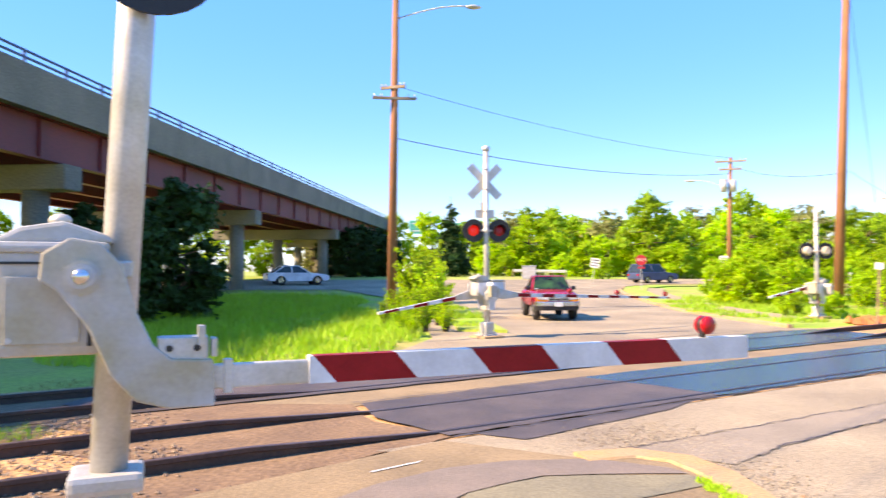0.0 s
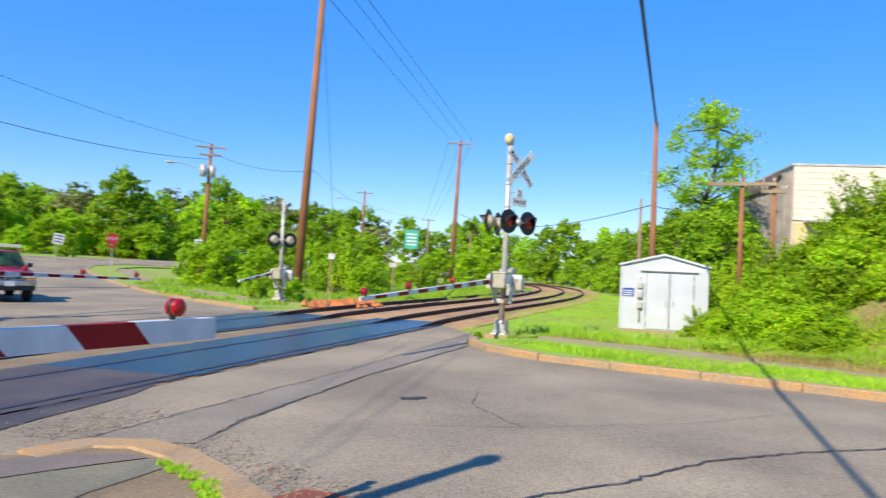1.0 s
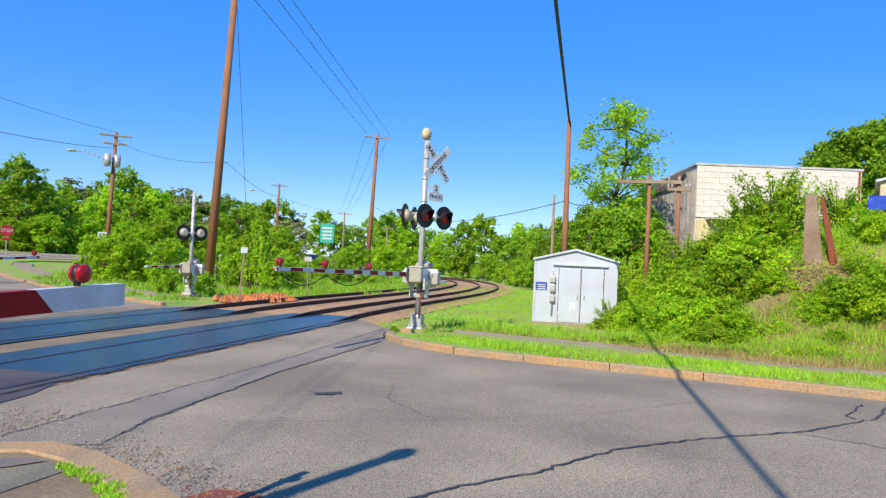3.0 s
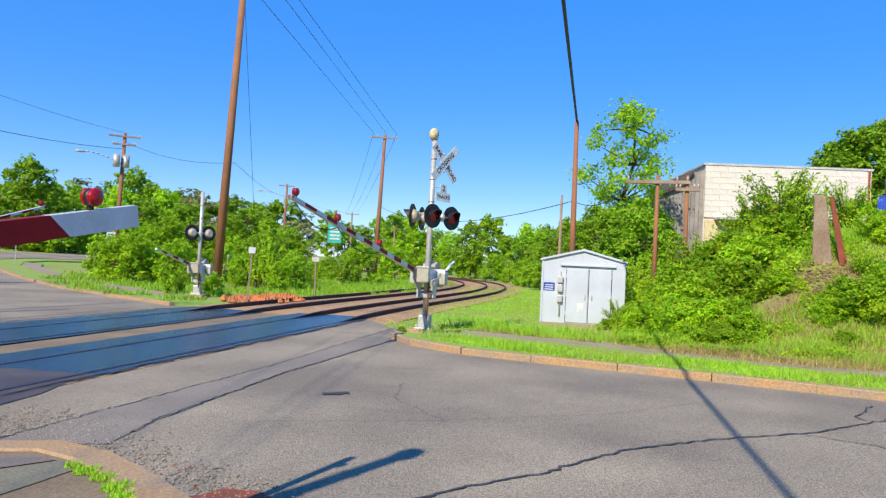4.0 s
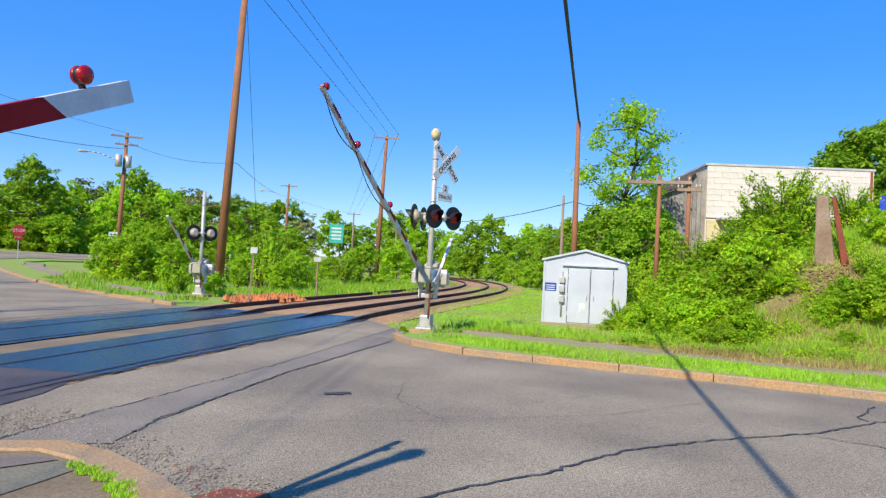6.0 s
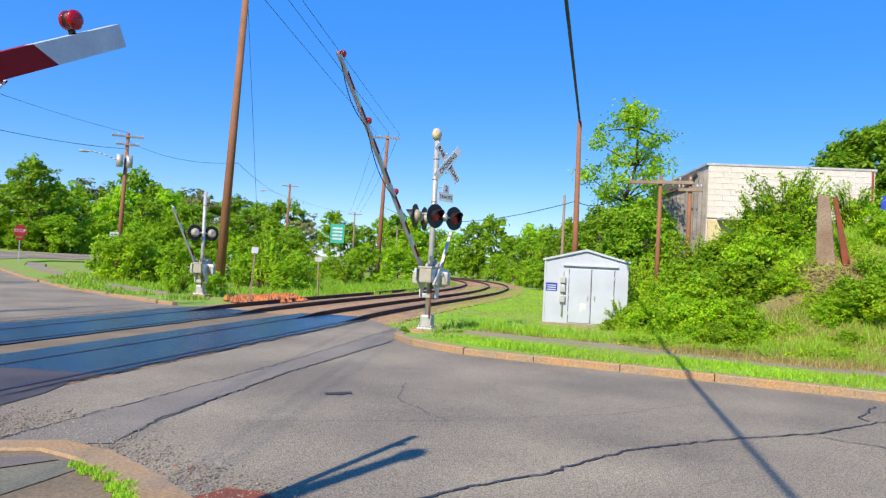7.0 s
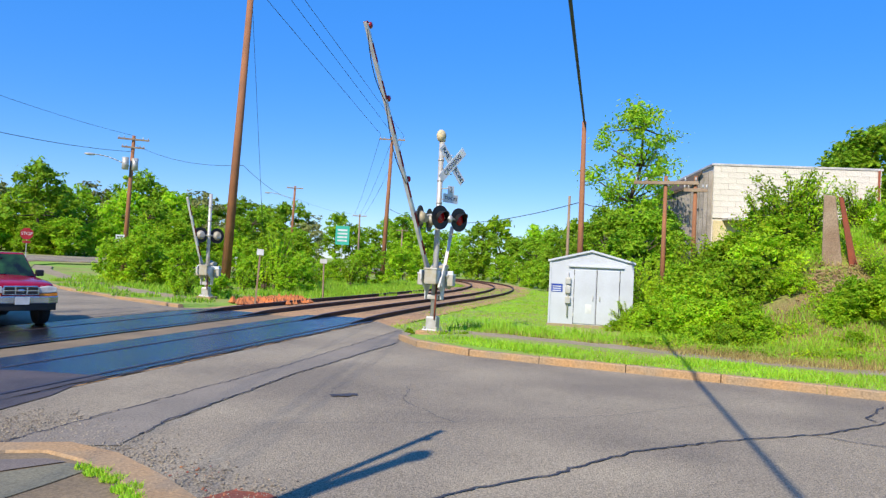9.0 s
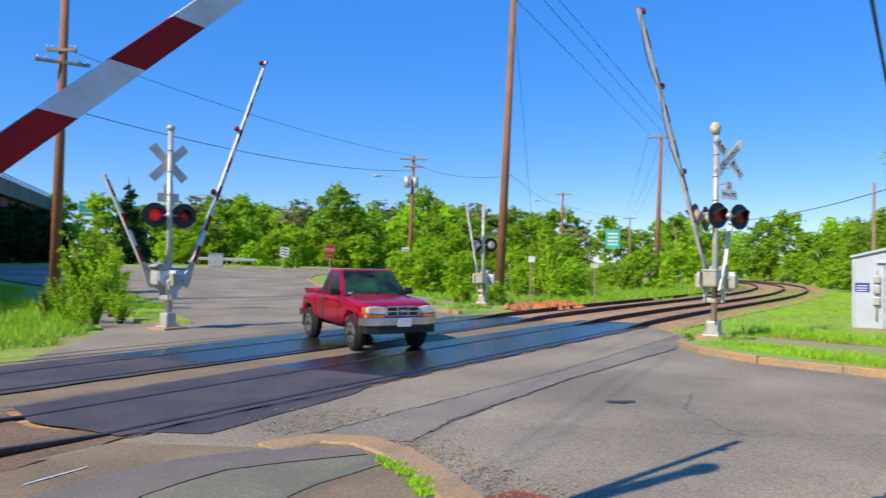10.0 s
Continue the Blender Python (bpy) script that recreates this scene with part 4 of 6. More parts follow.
def build_building():
    # long block-built store on the bank
    (xa_, ya_), (xb_, yb_) = polar(64.0, 41.0), polar(74.55, 44.0)
    turn = math.degrees(math.atan2(yb_ - ya_, xb_ - xa_))
    w = math.hypot(xb_ - xa_, yb_ - ya_)
    z0 = 3.0
    t = thing("block_building", "pale concrete-block building with a flat roof on the bank", "building", pose(xa_, ya_, z0, 0, 0, turn))
    d, h = 14.0, 4.55
    part("wall", box(w, d, h, (w / 2, d / 2, h / 2), 0.02), M["block"], t, "pale block wall")
    part("lower_wall", box(w - 0.1, 0.1, 1.7, (w / 2, -0.06, 0.85), 0.01), M["cream"], t, "cream painted lower wall")
    cu, rows = None, 0
    bw, bh = 0.78, 0.3
    for i in range(9):
        x = -0.02 + (0.0 if i % 2 else -bw / 2)
        while x < w:
            a, b = max(0.0, x), min(w, x + bw)
            if b - a > 0.1:
                m = pose((a + b) / 2, -0.03, h - 0.17 - i * bh) @ Matrix.Diagonal(((b - a) / bw, 1, 1, 1))
                if cu is None:
                    cu = part("block", box(bw - 0.007, 0.1, bh - 0.007, bevel=0.003), M["block"], t, m=m)
                else:
                    again(cu, m)
            x += bw
    part("coping", box(w + 0.2, d + 0.2, 0.12, (w / 2, d / 2, h + 0.06), 0.02), M["roof"], t, "pale metal roof edge")
    part("canopy", box(w * 1.0, 1.1, 0.12, (w * 0.56, -0.55, 1.75), 0.02), M["roof"], t, "flat pale canopy over the front")
    part("downpipe", rod((w - 0.12, -0.12, 0.3), (w - 0.12, -0.12, h), 0.06, seg=8), M["rust"], t, "rusty downpipe at the corner")
    for x in (w * 0.68, w * 0.86):
        part("vent_pipe", rod((x, -0.5, 1.8), (x, -0.5, 3.1), 0.05, seg=8), M["rust"], t, "rusty vent pipe")
    # the gabled side runs back from the corner, clad in grey boards
    s = thing("board_shed", "grey weathered board lean-to against the block building", "shed", pose(xa_, ya_, z0 - 1.6, 0, 0, turn))
    part("body", prism([(-4.6, 0), (-0.1, 0), (-0.1, 5.9), (-0.7, 5.7), (-1.2, 4.9), (-4.6, 3.6)], 9.0, at=4.7), M["greywood"], s)
    for i in range(21):
        x = -4.5 + i * 0.22
        hh = 3.62 + (x + 4.6) / 3.4 * 1.3 if x < -1.2 else 4.9 + (x + 1.2) * 0.9
        part("board", box(0.2, 0.04, hh, (x, 0.17 + random.uniform(-0.01, 0.01), hh / 2), 0.006), M["greywood"], s)
    part("roof_edge", prism([(-4.8, 3.55), (-1.2, 4.93), (-0.6, 5.75), (-0.6, 5.87), (-1.25, 5.05), (-4.8, 3.67)], 9.4, at=4.6), M["bark"], s, "dark curled roof edge")
    part("side_panel", box(2.0, 0.06, 1.9, (-3.4, 0.08, 1.6), 0.01), M["block"], s, "pale patch of sheeting")
    # second building edge with a blue awning
    x, y = polar(77.0, 40)
    b = thing("house", "cream building with a dark blue awning on the bank", "building", pose(x, y, 3.4, 0, 0, -75))
    part("wall", prism([(-0.9, 0), (4.6, 0), (4.6, 3.0), (1.8, 3.9), (-0.9, 3.15)], 6.0, at=3.0), M["cream"], b)
    part("awning", prism([(-0.9, 1.75), (-0.75, 2.35), (0.0, 2.5), (0.0, 1.75)], 1.7, axis="x", at=-0.55), M["bluesign"], b, "dark blue awning")
    part("door", box(0.9, 0.06, 1.7, (0.9, -0.02, 0.85), 0.01), M["galv"], b, "grey metal door")
    part("roof", prism([(-1.1, 3.1), (1.8, 3.92), (4.8, 2.95), (4.8, 3.07), (1.8, 4.05), (-1.1, 3.22)], 6.4, at=3.0), M["roof"], b, "low gabled pale roof")


def sign_post(x, y, h, panel, material, label, name="sign_post", turn=0.0, lean=0.0, bars=0, shape="box", postm="galv"):
    t = thing(name, label, "sign", pose(x, y, height(x, y) - 0.05, 0, lean, turn))
    part("post", box(0.06, 0.05, h, (0, 0, h / 2), 0.006), M[postm], t)
    w, hh = panel
    if shape == "oct":
        o = [(w / 2 * math.cos(radians(22.5 + 45 * i)) * 1.08, h + w / 2 * math.sin(radians(22.5 + 45 * i)) * 1.08) for i in range(8)]
        pl = part("plate", prism(o, 0.012, at=-0.035), M[material], t, "red octagonal plate with white border")
        text_part("STOP", 0.30, pose(0, -0.046, h, 90, 0, 0), pl, M["white"])
        part("plate", box(0.5, 0.012, 0.16, (0, -0.035, h - 0.56), 0.003), M["stopred"], t)
    elif shape == "diamond":
        part("plate", prism([(0, h - w / 2), (w / 2, h), (0, h + w / 2), (-w / 2, h)], 0.012, at=-0.035), M[material], t)
    else:
        pl = part("plate", box(w, 0.012, hh, (0, -0.035, h), 0.003), M[material], t)
        for i in range(bars):
            part("text_bar", box(w * 0.7, 0.006, hh * 0.09, (0, -0.045, h + hh * (0.28 - 0.56 * i / max(1, bars - 1)))), M["black" if material == "white" else "white"], pl)
    return t


build_shed()
build_building()
sign_post(*polar(14.93, 58), 2.35, (0.78, 0.78), "stopred", "red octagonal stop sign at the far junction", "stop_sign", -15, 0, shape="oct")
sign_post(*polar(30.2, 27.5), 2.0, (0.24, 0.22), "white", "small white sign on a thin leaning post by the tracks", turn=-30, lean=3, postm="oldwood")
sign_post(*polar(35.2, 33), 1.75, (0.34, 0.2), "galv", "small grey box sign on a dark post by the tracks", turn=-60, lean=-1, postm="oldwood")
sign_post(*polar(36.45, 120), 5.2, (2.2, 3.0), "green", "large green highway sign far along the tracks", "highway_sign", -36, bars=4)
sign_post(*polar(-1.0, 110), 8.0, (1.7, 1.7), "cream", "yellow warning sign by the far ramp", "warning_sign", 0, shape="diamond")
sign_post(*polar(1.4, 112), 6.6, (3.2, 2.4), "green", "green highway sign by the far ramp", "highway_sign", 0, bars=3)
sign_post(*polar(-1.9, 112), 7.2, (2.6, 2.0), "green", "small green highway sign by the far ramp", "highway_sign", 0, bars=2)
sign_post(*polar(11.3, 66), 1.9, (0.75, 0.85), "white", "white sign leaning at the far road side", turn=-10, lean=9, bars=3)
sign_post(*polar(20.7, 59.3), 2.4, (0.6, 0.75), "white", "white notice on the pole by the far road", turn=-20, bars=3)
sign_post(*polar(28.7, 52), 1.6, (0.5, 0.5), "white", "small white diamond marker in the grass", turn=-28, shape="diamond")


def build_stub():
    x, y = polar(71.9, 25.0)
    t = thing("concrete_stub", "broken wooden post stump with a rusty steel beam leaning on it", "post", pose(x, y, height(x, y) - 0.2, 0, 0, -72))
    part("stump", prism([(-0.30, 0), (0.26, 0), (0.02, 2.12), (-0.30, 2.16)], 0.42, bevel=0.04), M["oldwood"], t, "weathered pale post")
    part("beam", prism([(0.44, 0.0), (0.66, 0.0), (0.22, 2.06), (0.10, 2.10)], 0.26, at=-0.1, bevel=0.02), M["rust"], t, "rusty steel beam")


build_stub()


def build_cabinet():
    x, y = polar(6.6, 72)
    t = thing("utility_cabinet", "grey metal utility cabinet beside the far road", "cabinet", pose(x, y, height(x, y), 0, 0, -7))
    part("body", box(1.3, 0.8, 1.25, (0, 0, 0.64), 0.03), M["galv"], t)
    part("lid", box(1.4, 0.9, 0.06, (0, 0, 1.29), 0.02), M["galv"], t)
    part("door", box(0.6, 0.03, 1.0, (-0.31, -0.41, 0.65), 0.01), M["galv"], t)
    part("door", box(0.6, 0.03, 1.0, (0.31, -0.41, 0.65), 0.01), M["galv"], t)


build_cabinet()


def build_guardrail():
    t = thing("guardrail", "pale metal guardrail at the far road edge", "guardrail")
    line = [polar(az, 79 - 0.1 * az) for az in (5.4, 6.4, 7.4, 8.4, 9.4)]
    part("beam", beam_along(line, [(-0.04, 0.5), (0.04, 0.55), (-0.02, 0.65), (0.04, 0.75), (-0.04, 0.8), (-0.06, 0.65)]), M["galv"], t, "corrugated metal beam")
    for x, y in line:
        part("post", box(0.12, 0.14, 0.8, (x, y + 0.1, height(x, y) + 0.36), 0.01), M["oldwood"], t)


build_guardrail()
sheet("painted_line", [(-0.68, 6.80), (-0.24, 7.17), (-0.21, 7.23), (-0.65, 6.87)], 0.018, M["white"], label="worn fragment of a white painted line", category="road marking", rough_edge=0.01)


# ---- vehicles: each faces -y, its origin under the front axle ----
def greenhouse(y_front, y_ft, y_bt, y_back, w_low, w_top, z0, z1, bm=None):
    b = bmesh.new()
    lo = [(-w_low / 2, y_front), (w_low / 2, y_front), (w_low / 2, y_back), (-w_low / 2, y_back)]
    hi = [(-w_top / 2, y_ft), (w_top / 2, y_ft), (w_top / 2, y_bt), (-w_top / 2, y_bt)]
    a = [b.verts.new((x, y, z0)) for x, y in lo]
    c = [b.verts.new((x, y, z1)) for x, y in hi]
    b.faces.new(a[::-1]), b.faces.new(c)
    for i in range(4):
        j = (i + 1) % 4
        b.faces.new((a[i], a[j], c[j], c[i]))
    bmesh.ops.recalc_face_normals(b, faces=b.faces)
    bmesh.ops.bevel(b, geom=b.edges[:], offset=0.05, segments=2, affect="EDGES", profile=0.6)
    return merge(bm, b)


def panel_on(a, b, c, d, out, inset=0.0):
    """A thin pane through four corners, set out along its normal."""
    bm = bmesh.new()
    q = [Vector(p) for p in (a, b, c, d)]
    mid = sum(q, Vector()) / 4
    nrm = (q[1] - q[0]).cross(q[3] - q[0]).normalized() * out
    q = [mid + (p - mid) * (1 - inset) for p in q]
    lo = [bm.verts.new(p - nrm * 0.5) for p in q]
    hi = [bm.verts.new(p + nrm) for p in q]
    bm.faces.new(lo[::-1]), bm.faces.new(hi)
    for i in range(4):
        j = (i + 1) % 4
        bm.faces.new((lo[i], lo[j], hi[j], hi[i]))
    bmesh.ops.recalc_face_normals(bm, faces=bm.faces)
    return bm


def add_wheel(t, x, y, r, w):
    s = 1 if x > 0 else -1
    b = rod((-w / 2, 0, 0), (w / 2, 0, 0), r, seg=28)
    bmesh.ops.bevel(b, geom=[e for e in b.edges if len(e.link_faces) == 2 and abs(e.link_faces[0].normal.dot(e.link_faces[1].normal)) < 0.3], offset=0.03, segments=2, affect="EDGES")
    wh = part("wheel", b, M["tyre"], t, "black tyre on a bright rim", pose(x, y, r))
    part("rim", rod((s * w * 0.30, 0, 0), (s * (w / 2 + 0.006), 0, 0), r * 0.64, r * 0.58, 20), M["chrome"], wh, "shiny steel rim")
    for k in range(5):
        a = k * math.tau / 5
        part("rim_hole", rod((s * w * 0.42, math.cos(a) * r * 0.38, math.sin(a) * r * 0.38), (s * (w / 2 + 0.012), math.cos(a) * r * 0.38, math.sin(a) * r * 0.38), r * 0.11, seg=8), M["black"], wh)
    part("hub", rod((s * w * 0.4, 0, 0), (s * (w / 2 + 0.03), 0, 0), r * 0.2, r * 0.16, 12), M["black"], wh)
    return wh


def loft(sections, bm=None):
    """A closed skin through cross sections (y, half outline of (x, z) from the bottom's middle to the top's middle), mirrored."""
    b, rings = bmesh.new(), []
    for y, half in sections:
        loop = list(half) + [(-x, z) for x, z in half[::-1] if x > 1e-4]
        rings.append([b.verts.new((x, y, z)) for x, z in loop])
    n = len(rings[0])
    for r0, r1 in zip(rings, rings[1:]):
        for i in range(n):
            b.faces.new((r0[i], r0[(i + 1) % n], r1[(i + 1) % n], r1[i]))
    b.faces.new(rings[0]), b.faces.new(rings[-1])
    bmesh.ops.recalc_face_normals(b, faces=b.faces)
    for f in b.faces:
        f.smooth = len(f.verts) == 4
    return merge(bm, b)


def cut(bm, cutter):
    """One closed shape with another taken out of it."""
    obs = []
    for b in (bm, cutter):
        me = bpy.data.meshes.new("tmp")
        b.to_mesh(me)
        b.free()
        obs.append(bpy.data.objects.new("tmp", me))
        scene.collection.objects.link(obs[-1])
    mod = obs[0].modifiers.new("cut", "BOOLEAN")
    mod.object, mod.operation, mod.solver = obs[1], "DIFFERENCE", "EXACT"
    me = bpy.data.meshes.new_from_object(obs[0].evaluated_get(bpy.context.evaluated_depsgraph_get()))
    for o in obs:
        bpy.data.objects.remove(o)
    out = bmesh.new()
    out.from_mesh(me)
    bpy.data.meshes.remove(me)
    return out


def build_truck():
    t = thing("pickup_truck", "crimson pickup truck with chrome grille and flared bed on the road", "pickup truck")
    W, wb, r = 1.76, 2.80, 0.36

    def side(y, w, zb, zs, zt, crown=0.03):
        return y, [(0, zb), (w * 0.90, zb), (w * 0.985, zb + 0.06), (w, (zb + zs) / 2 + 0.04), (w * 0.985, zs - 0.05), (w * 0.955, zs), (w * 0.90, zt - 0.012), (w * 0.80, zt), (w * 0.45, zt + crown * 0.8), (0, zt + crown)]

    wheels = [add_wheel(t, x, y, r, 0.25) for x in (-0.73, 0.73) for y in (0.0, wb)]
    nose = loft([side(-0.80, 0.60, 0.66, 0.86, 0.90, 0.01), side(-0.76, 0.72, 0.62, 0.90, 0.945, 0.015), side(-0.68, 0.79, 0.58, 0.925, 0.975, 0.02), side(-0.50, 0.845, 0.54, 0.945, 1.00), side(-0.15, 0.875, 0.52, 0.965, 1.03, 0.04),
                 side(0.30, 0.88, 0.50, 0.985, 1.06, 0.045), side(0.62, 0.875, 0.48, 1.00, 1.08, 0.04), side(0.90, 0.87, 0.46, 1.02, 1.09, 0.01), side(1.60, 0.87, 0.46, 1.03, 1.10, 0.01), side(2.10, 0.865, 0.47, 1.03, 1.10, 0.01)])
    nose = cut(nose, rod((-1.2, 0, r + 0.02), (1.2, 0, r + 0.02), 0.455, seg=32))
    body = part("body", nose, M["carred"], t, "glossy crimson bonnet, wings and doors")
    for s in (-1, 1):
        b, last = bmesh.new(), None
        for i in range(13):
            a = radians(22 + 136 * i / 12)
            p = (s * 0.862, math.cos(a) * 0.455, r + 0.02 + math.sin(a) * 0.455)
            if last:
                rod(last, p, 0.02, seg=6, bm=b)
            last = p
        part("wheel_arch", b, M["carred"], body, "flared crimson wheel arch lip")
        part("door_seam", box(0.006, 0.012, 0.50, (s * 0.872, 0.72, 0.76)), M["black"], body)
        part("door_seam", box(0.006, 0.012, 0.50, (s * 0.872, 1.72, 0.76)), M["black"], body)
        part("badge", box(0.006, 0.10, 0.03, (s * 0.876, 0.56, 0.80)), M["chrome"], body)
    part("inner_well", box(1.2, 0.9, 0.5, (0, 0.02, 0.62), 0.02), M["black"], t, "dark wheel well")
    bed = box(1.24, 1.60, 0.58, (0, 2.96, 0.82), 0.03)
    bedp = part("bed", bed, M["carred"], t, "narrow crimson cargo bed")
    part("bed_floor", box(1.10, 1.48, 0.012, (0, 2.96, 1.112)), M["black"], bedp, "dark open bed")
    part("bed_rail", box(1.30, 0.06, 0.06, (0, 3.74, 1.10), 0.02), M["carred"], bedp)
    for s in (-1, 1):
        part("bed_rail", box(0.08, 1.62, 0.06, (s * 0.60, 2.96, 1.11), 0.02), M["carred"], bedp)
        fe = bmesh.new()
        rows = []
        for y, w, zt in ((2.08, 0.05, 0.92), (2.16, 0.18, 0.99), (2.35, 0.27, 1.035), (2.8, 0.30, 1.05), (3.25, 0.28, 1.03), (3.5, 0.2, 0.97), (3.62, 0.06, 0.88)):
            rows.append([fe.verts.new((s * (0.58 + dx), y, z)) for dx, z in ((0, 0.50), (w * 0.9, 0.50), (w, 0.62), (w, zt - 0.16), (w * 0.9, zt - 0.05), (w * 0.65, zt), (0, zt + 0.01))])
        for a, c in zip(rows, rows[1:]):
            for i in range(7):
                fe.faces.new((a[i], a[(i + 1) % 7], c[(i + 1) % 7], c[i])).smooth = True
        fe.faces.new(rows[0]), fe.faces.new(rows[-1])
        bmesh.ops.recalc_face_normals(fe, faces=fe.faces)
        fe = cut(fe, rod((s * 0.3, wb, r + 0.02), (s * 1.2, wb, r + 0.02), 0.45, seg=32))
        part("rear_wing", fe, M["carred"], t, "rounded flared rear wing")
    cab = part("cab", greenhouse(0.56, 1.10, 1.86, 2.08, 1.66, 1.30, 1.04, 1.63), M["carred"], t, "crimson cab roof and pillars")
    wl, wt_ = 0.83, 0.65
    part("windscreen", panel_on((-wl + 0.07, 0.585, 1.085), (wl - 0.07, 0.585, 1.085), (wt_ - 0.03, 1.055, 1.585), (-wt_ + 0.03, 1.055, 1.585), 0.012), M["screen"], cab, "dark windscreen with the greenery seen in it painted on")
    part("wiper", rod((-0.55, 0.58, 1.10), (0.1, 0.60, 1.13), 0.012, seg=6), M["black"], cab)
    part("mirror", box(0.18, 0.03, 0.05, (0, 0.93, 1.50), 0.01), M["black"], cab)
    part("sticker", box(0.10, 0.012, 0.05, (-0.62, 0.60, 1.13)), M["headlight"], cab, "pale sticker in the screen's corner")
    for s in (-1, 1):
        def pane(y0, y1, y2, y3):
            q = [(s * (wl - 0.008), y0, 1.10), (s * (wl - 0.008), y1, 1.10), (s * (wt_ + 0.012), y2, 1.56), (s * (wt_ + 0.012), y3, 1.56)]
            return panel_on(*(q if s > 0 else q[::-1]), 0.014, 0.03)
        part("side_window", pane(0.76, 1.50, 1.50, 1.18), M["glass"], cab, "dark side window")
        part("side_window", pane(1.62, 2.00, 1.82, 1.62), M["glass"], cab, "small rear quarter window")
        part("door_mirror", box(0.2, 0.12, 0.15, (s * (W / 2 + 0.07), 0.80, 1.16), 0.04), M["black"], t, "black door mirror")
        hl = part("headlight", prism([(s * 0.40, 0.765), (s * 0.40, 0.905), (s * 0.62, 0.93), (s * 0.80, 0.90), (s * 0.80, 0.79), (s * 0.62, 0.765)], 0.16, at=-0.745, bevel=0.02), M["headlight"], t, "clear headlight")
        part("indicator", prism([(s * 0.42, 0.70), (s * 0.42, 0.755), (s * 0.82, 0.78), (s * 0.82, 0.70)], 0.16, at=-0.735, bevel=0.012), M["amber"], hl, "amber strip lamp")
        part("indicator", box(0.03, 0.10, 0.14, (s * 0.825, -0.63, 0.835), 0.012), M["amber"], hl, "amber side lamp")
        part("door_handle", box(0.02, 0.16, 0.035, (s * 0.878, 1.56, 0.97), 0.008), M["black"], t)
        part("mud_flap", box(0.24, 0.03, 0.26, (s * 0.72, 3.28, 0.38), 0.006), M["black"], t)
        part("fog_lamp", rod((s * 0.50, -0.86, 0.49), (s * 0.50, -0.80, 0.49), 0.05, seg=14), M["headlight"], t)
    g = part("grille", prism([(-0.40, 0.72), (0.40, 0.72), (0.42, 0.84), (0.36, 0.925), (-0.36, 0.925), (-0.42, 0.84)], 0.10, at=-0.795, bevel=0.02), M["chrome"], t, "chrome grille surround")
    for x in (-0.25, 0.0, 0.25):
        for z in (0.775, 0.865):
            part("grille_opening", box(0.22, 0.03, 0.068, (x, -0.84, z), 0.008), M["black"], g)
    part("badge", ball(0.055, (0, -0.855, 0.82), 1.5, 0.3, 0.7), M["chrome"], g)
    bar = [(-0.88, -0.50), (-0.90, -0.62), (-0.84, -0.80), (-0.6, -0.89), (0.0, -0.92), (0.6, -0.89), (0.84, -0.80), (0.90, -0.62), (0.88, -0.50), (0.5, -0.6), (-0.5, -0.6)]
    bp = part("bumper", prism(bar, 0.17, axis="z", at=0.615, bevel=0.025), M["chrome"], t, "chrome wrapped front bumper")
    low = [(x * 0.97, y + 0.03) for x, y in bar]
    part("valance", prism(low, 0.16, axis="z", at=0.46, bevel=0.02), M["black"], t, "dark grey lower valance")
    part("licence_plate", box(0.31, 0.015, 0.16, (0, -0.935, 0.60), 0.003), M["white"], bp, "pale plate")
    part("chassis", box(1.1, 4.0, 0.16, (0, 1.45, 0.44), 0.02), M["black"], t, "dark underside")
    part("rear_bumper", box(1.5, 0.12, 0.16, (0, 3.84, 0.56), 0.02), M["chrome"], t)
    return t, wheels


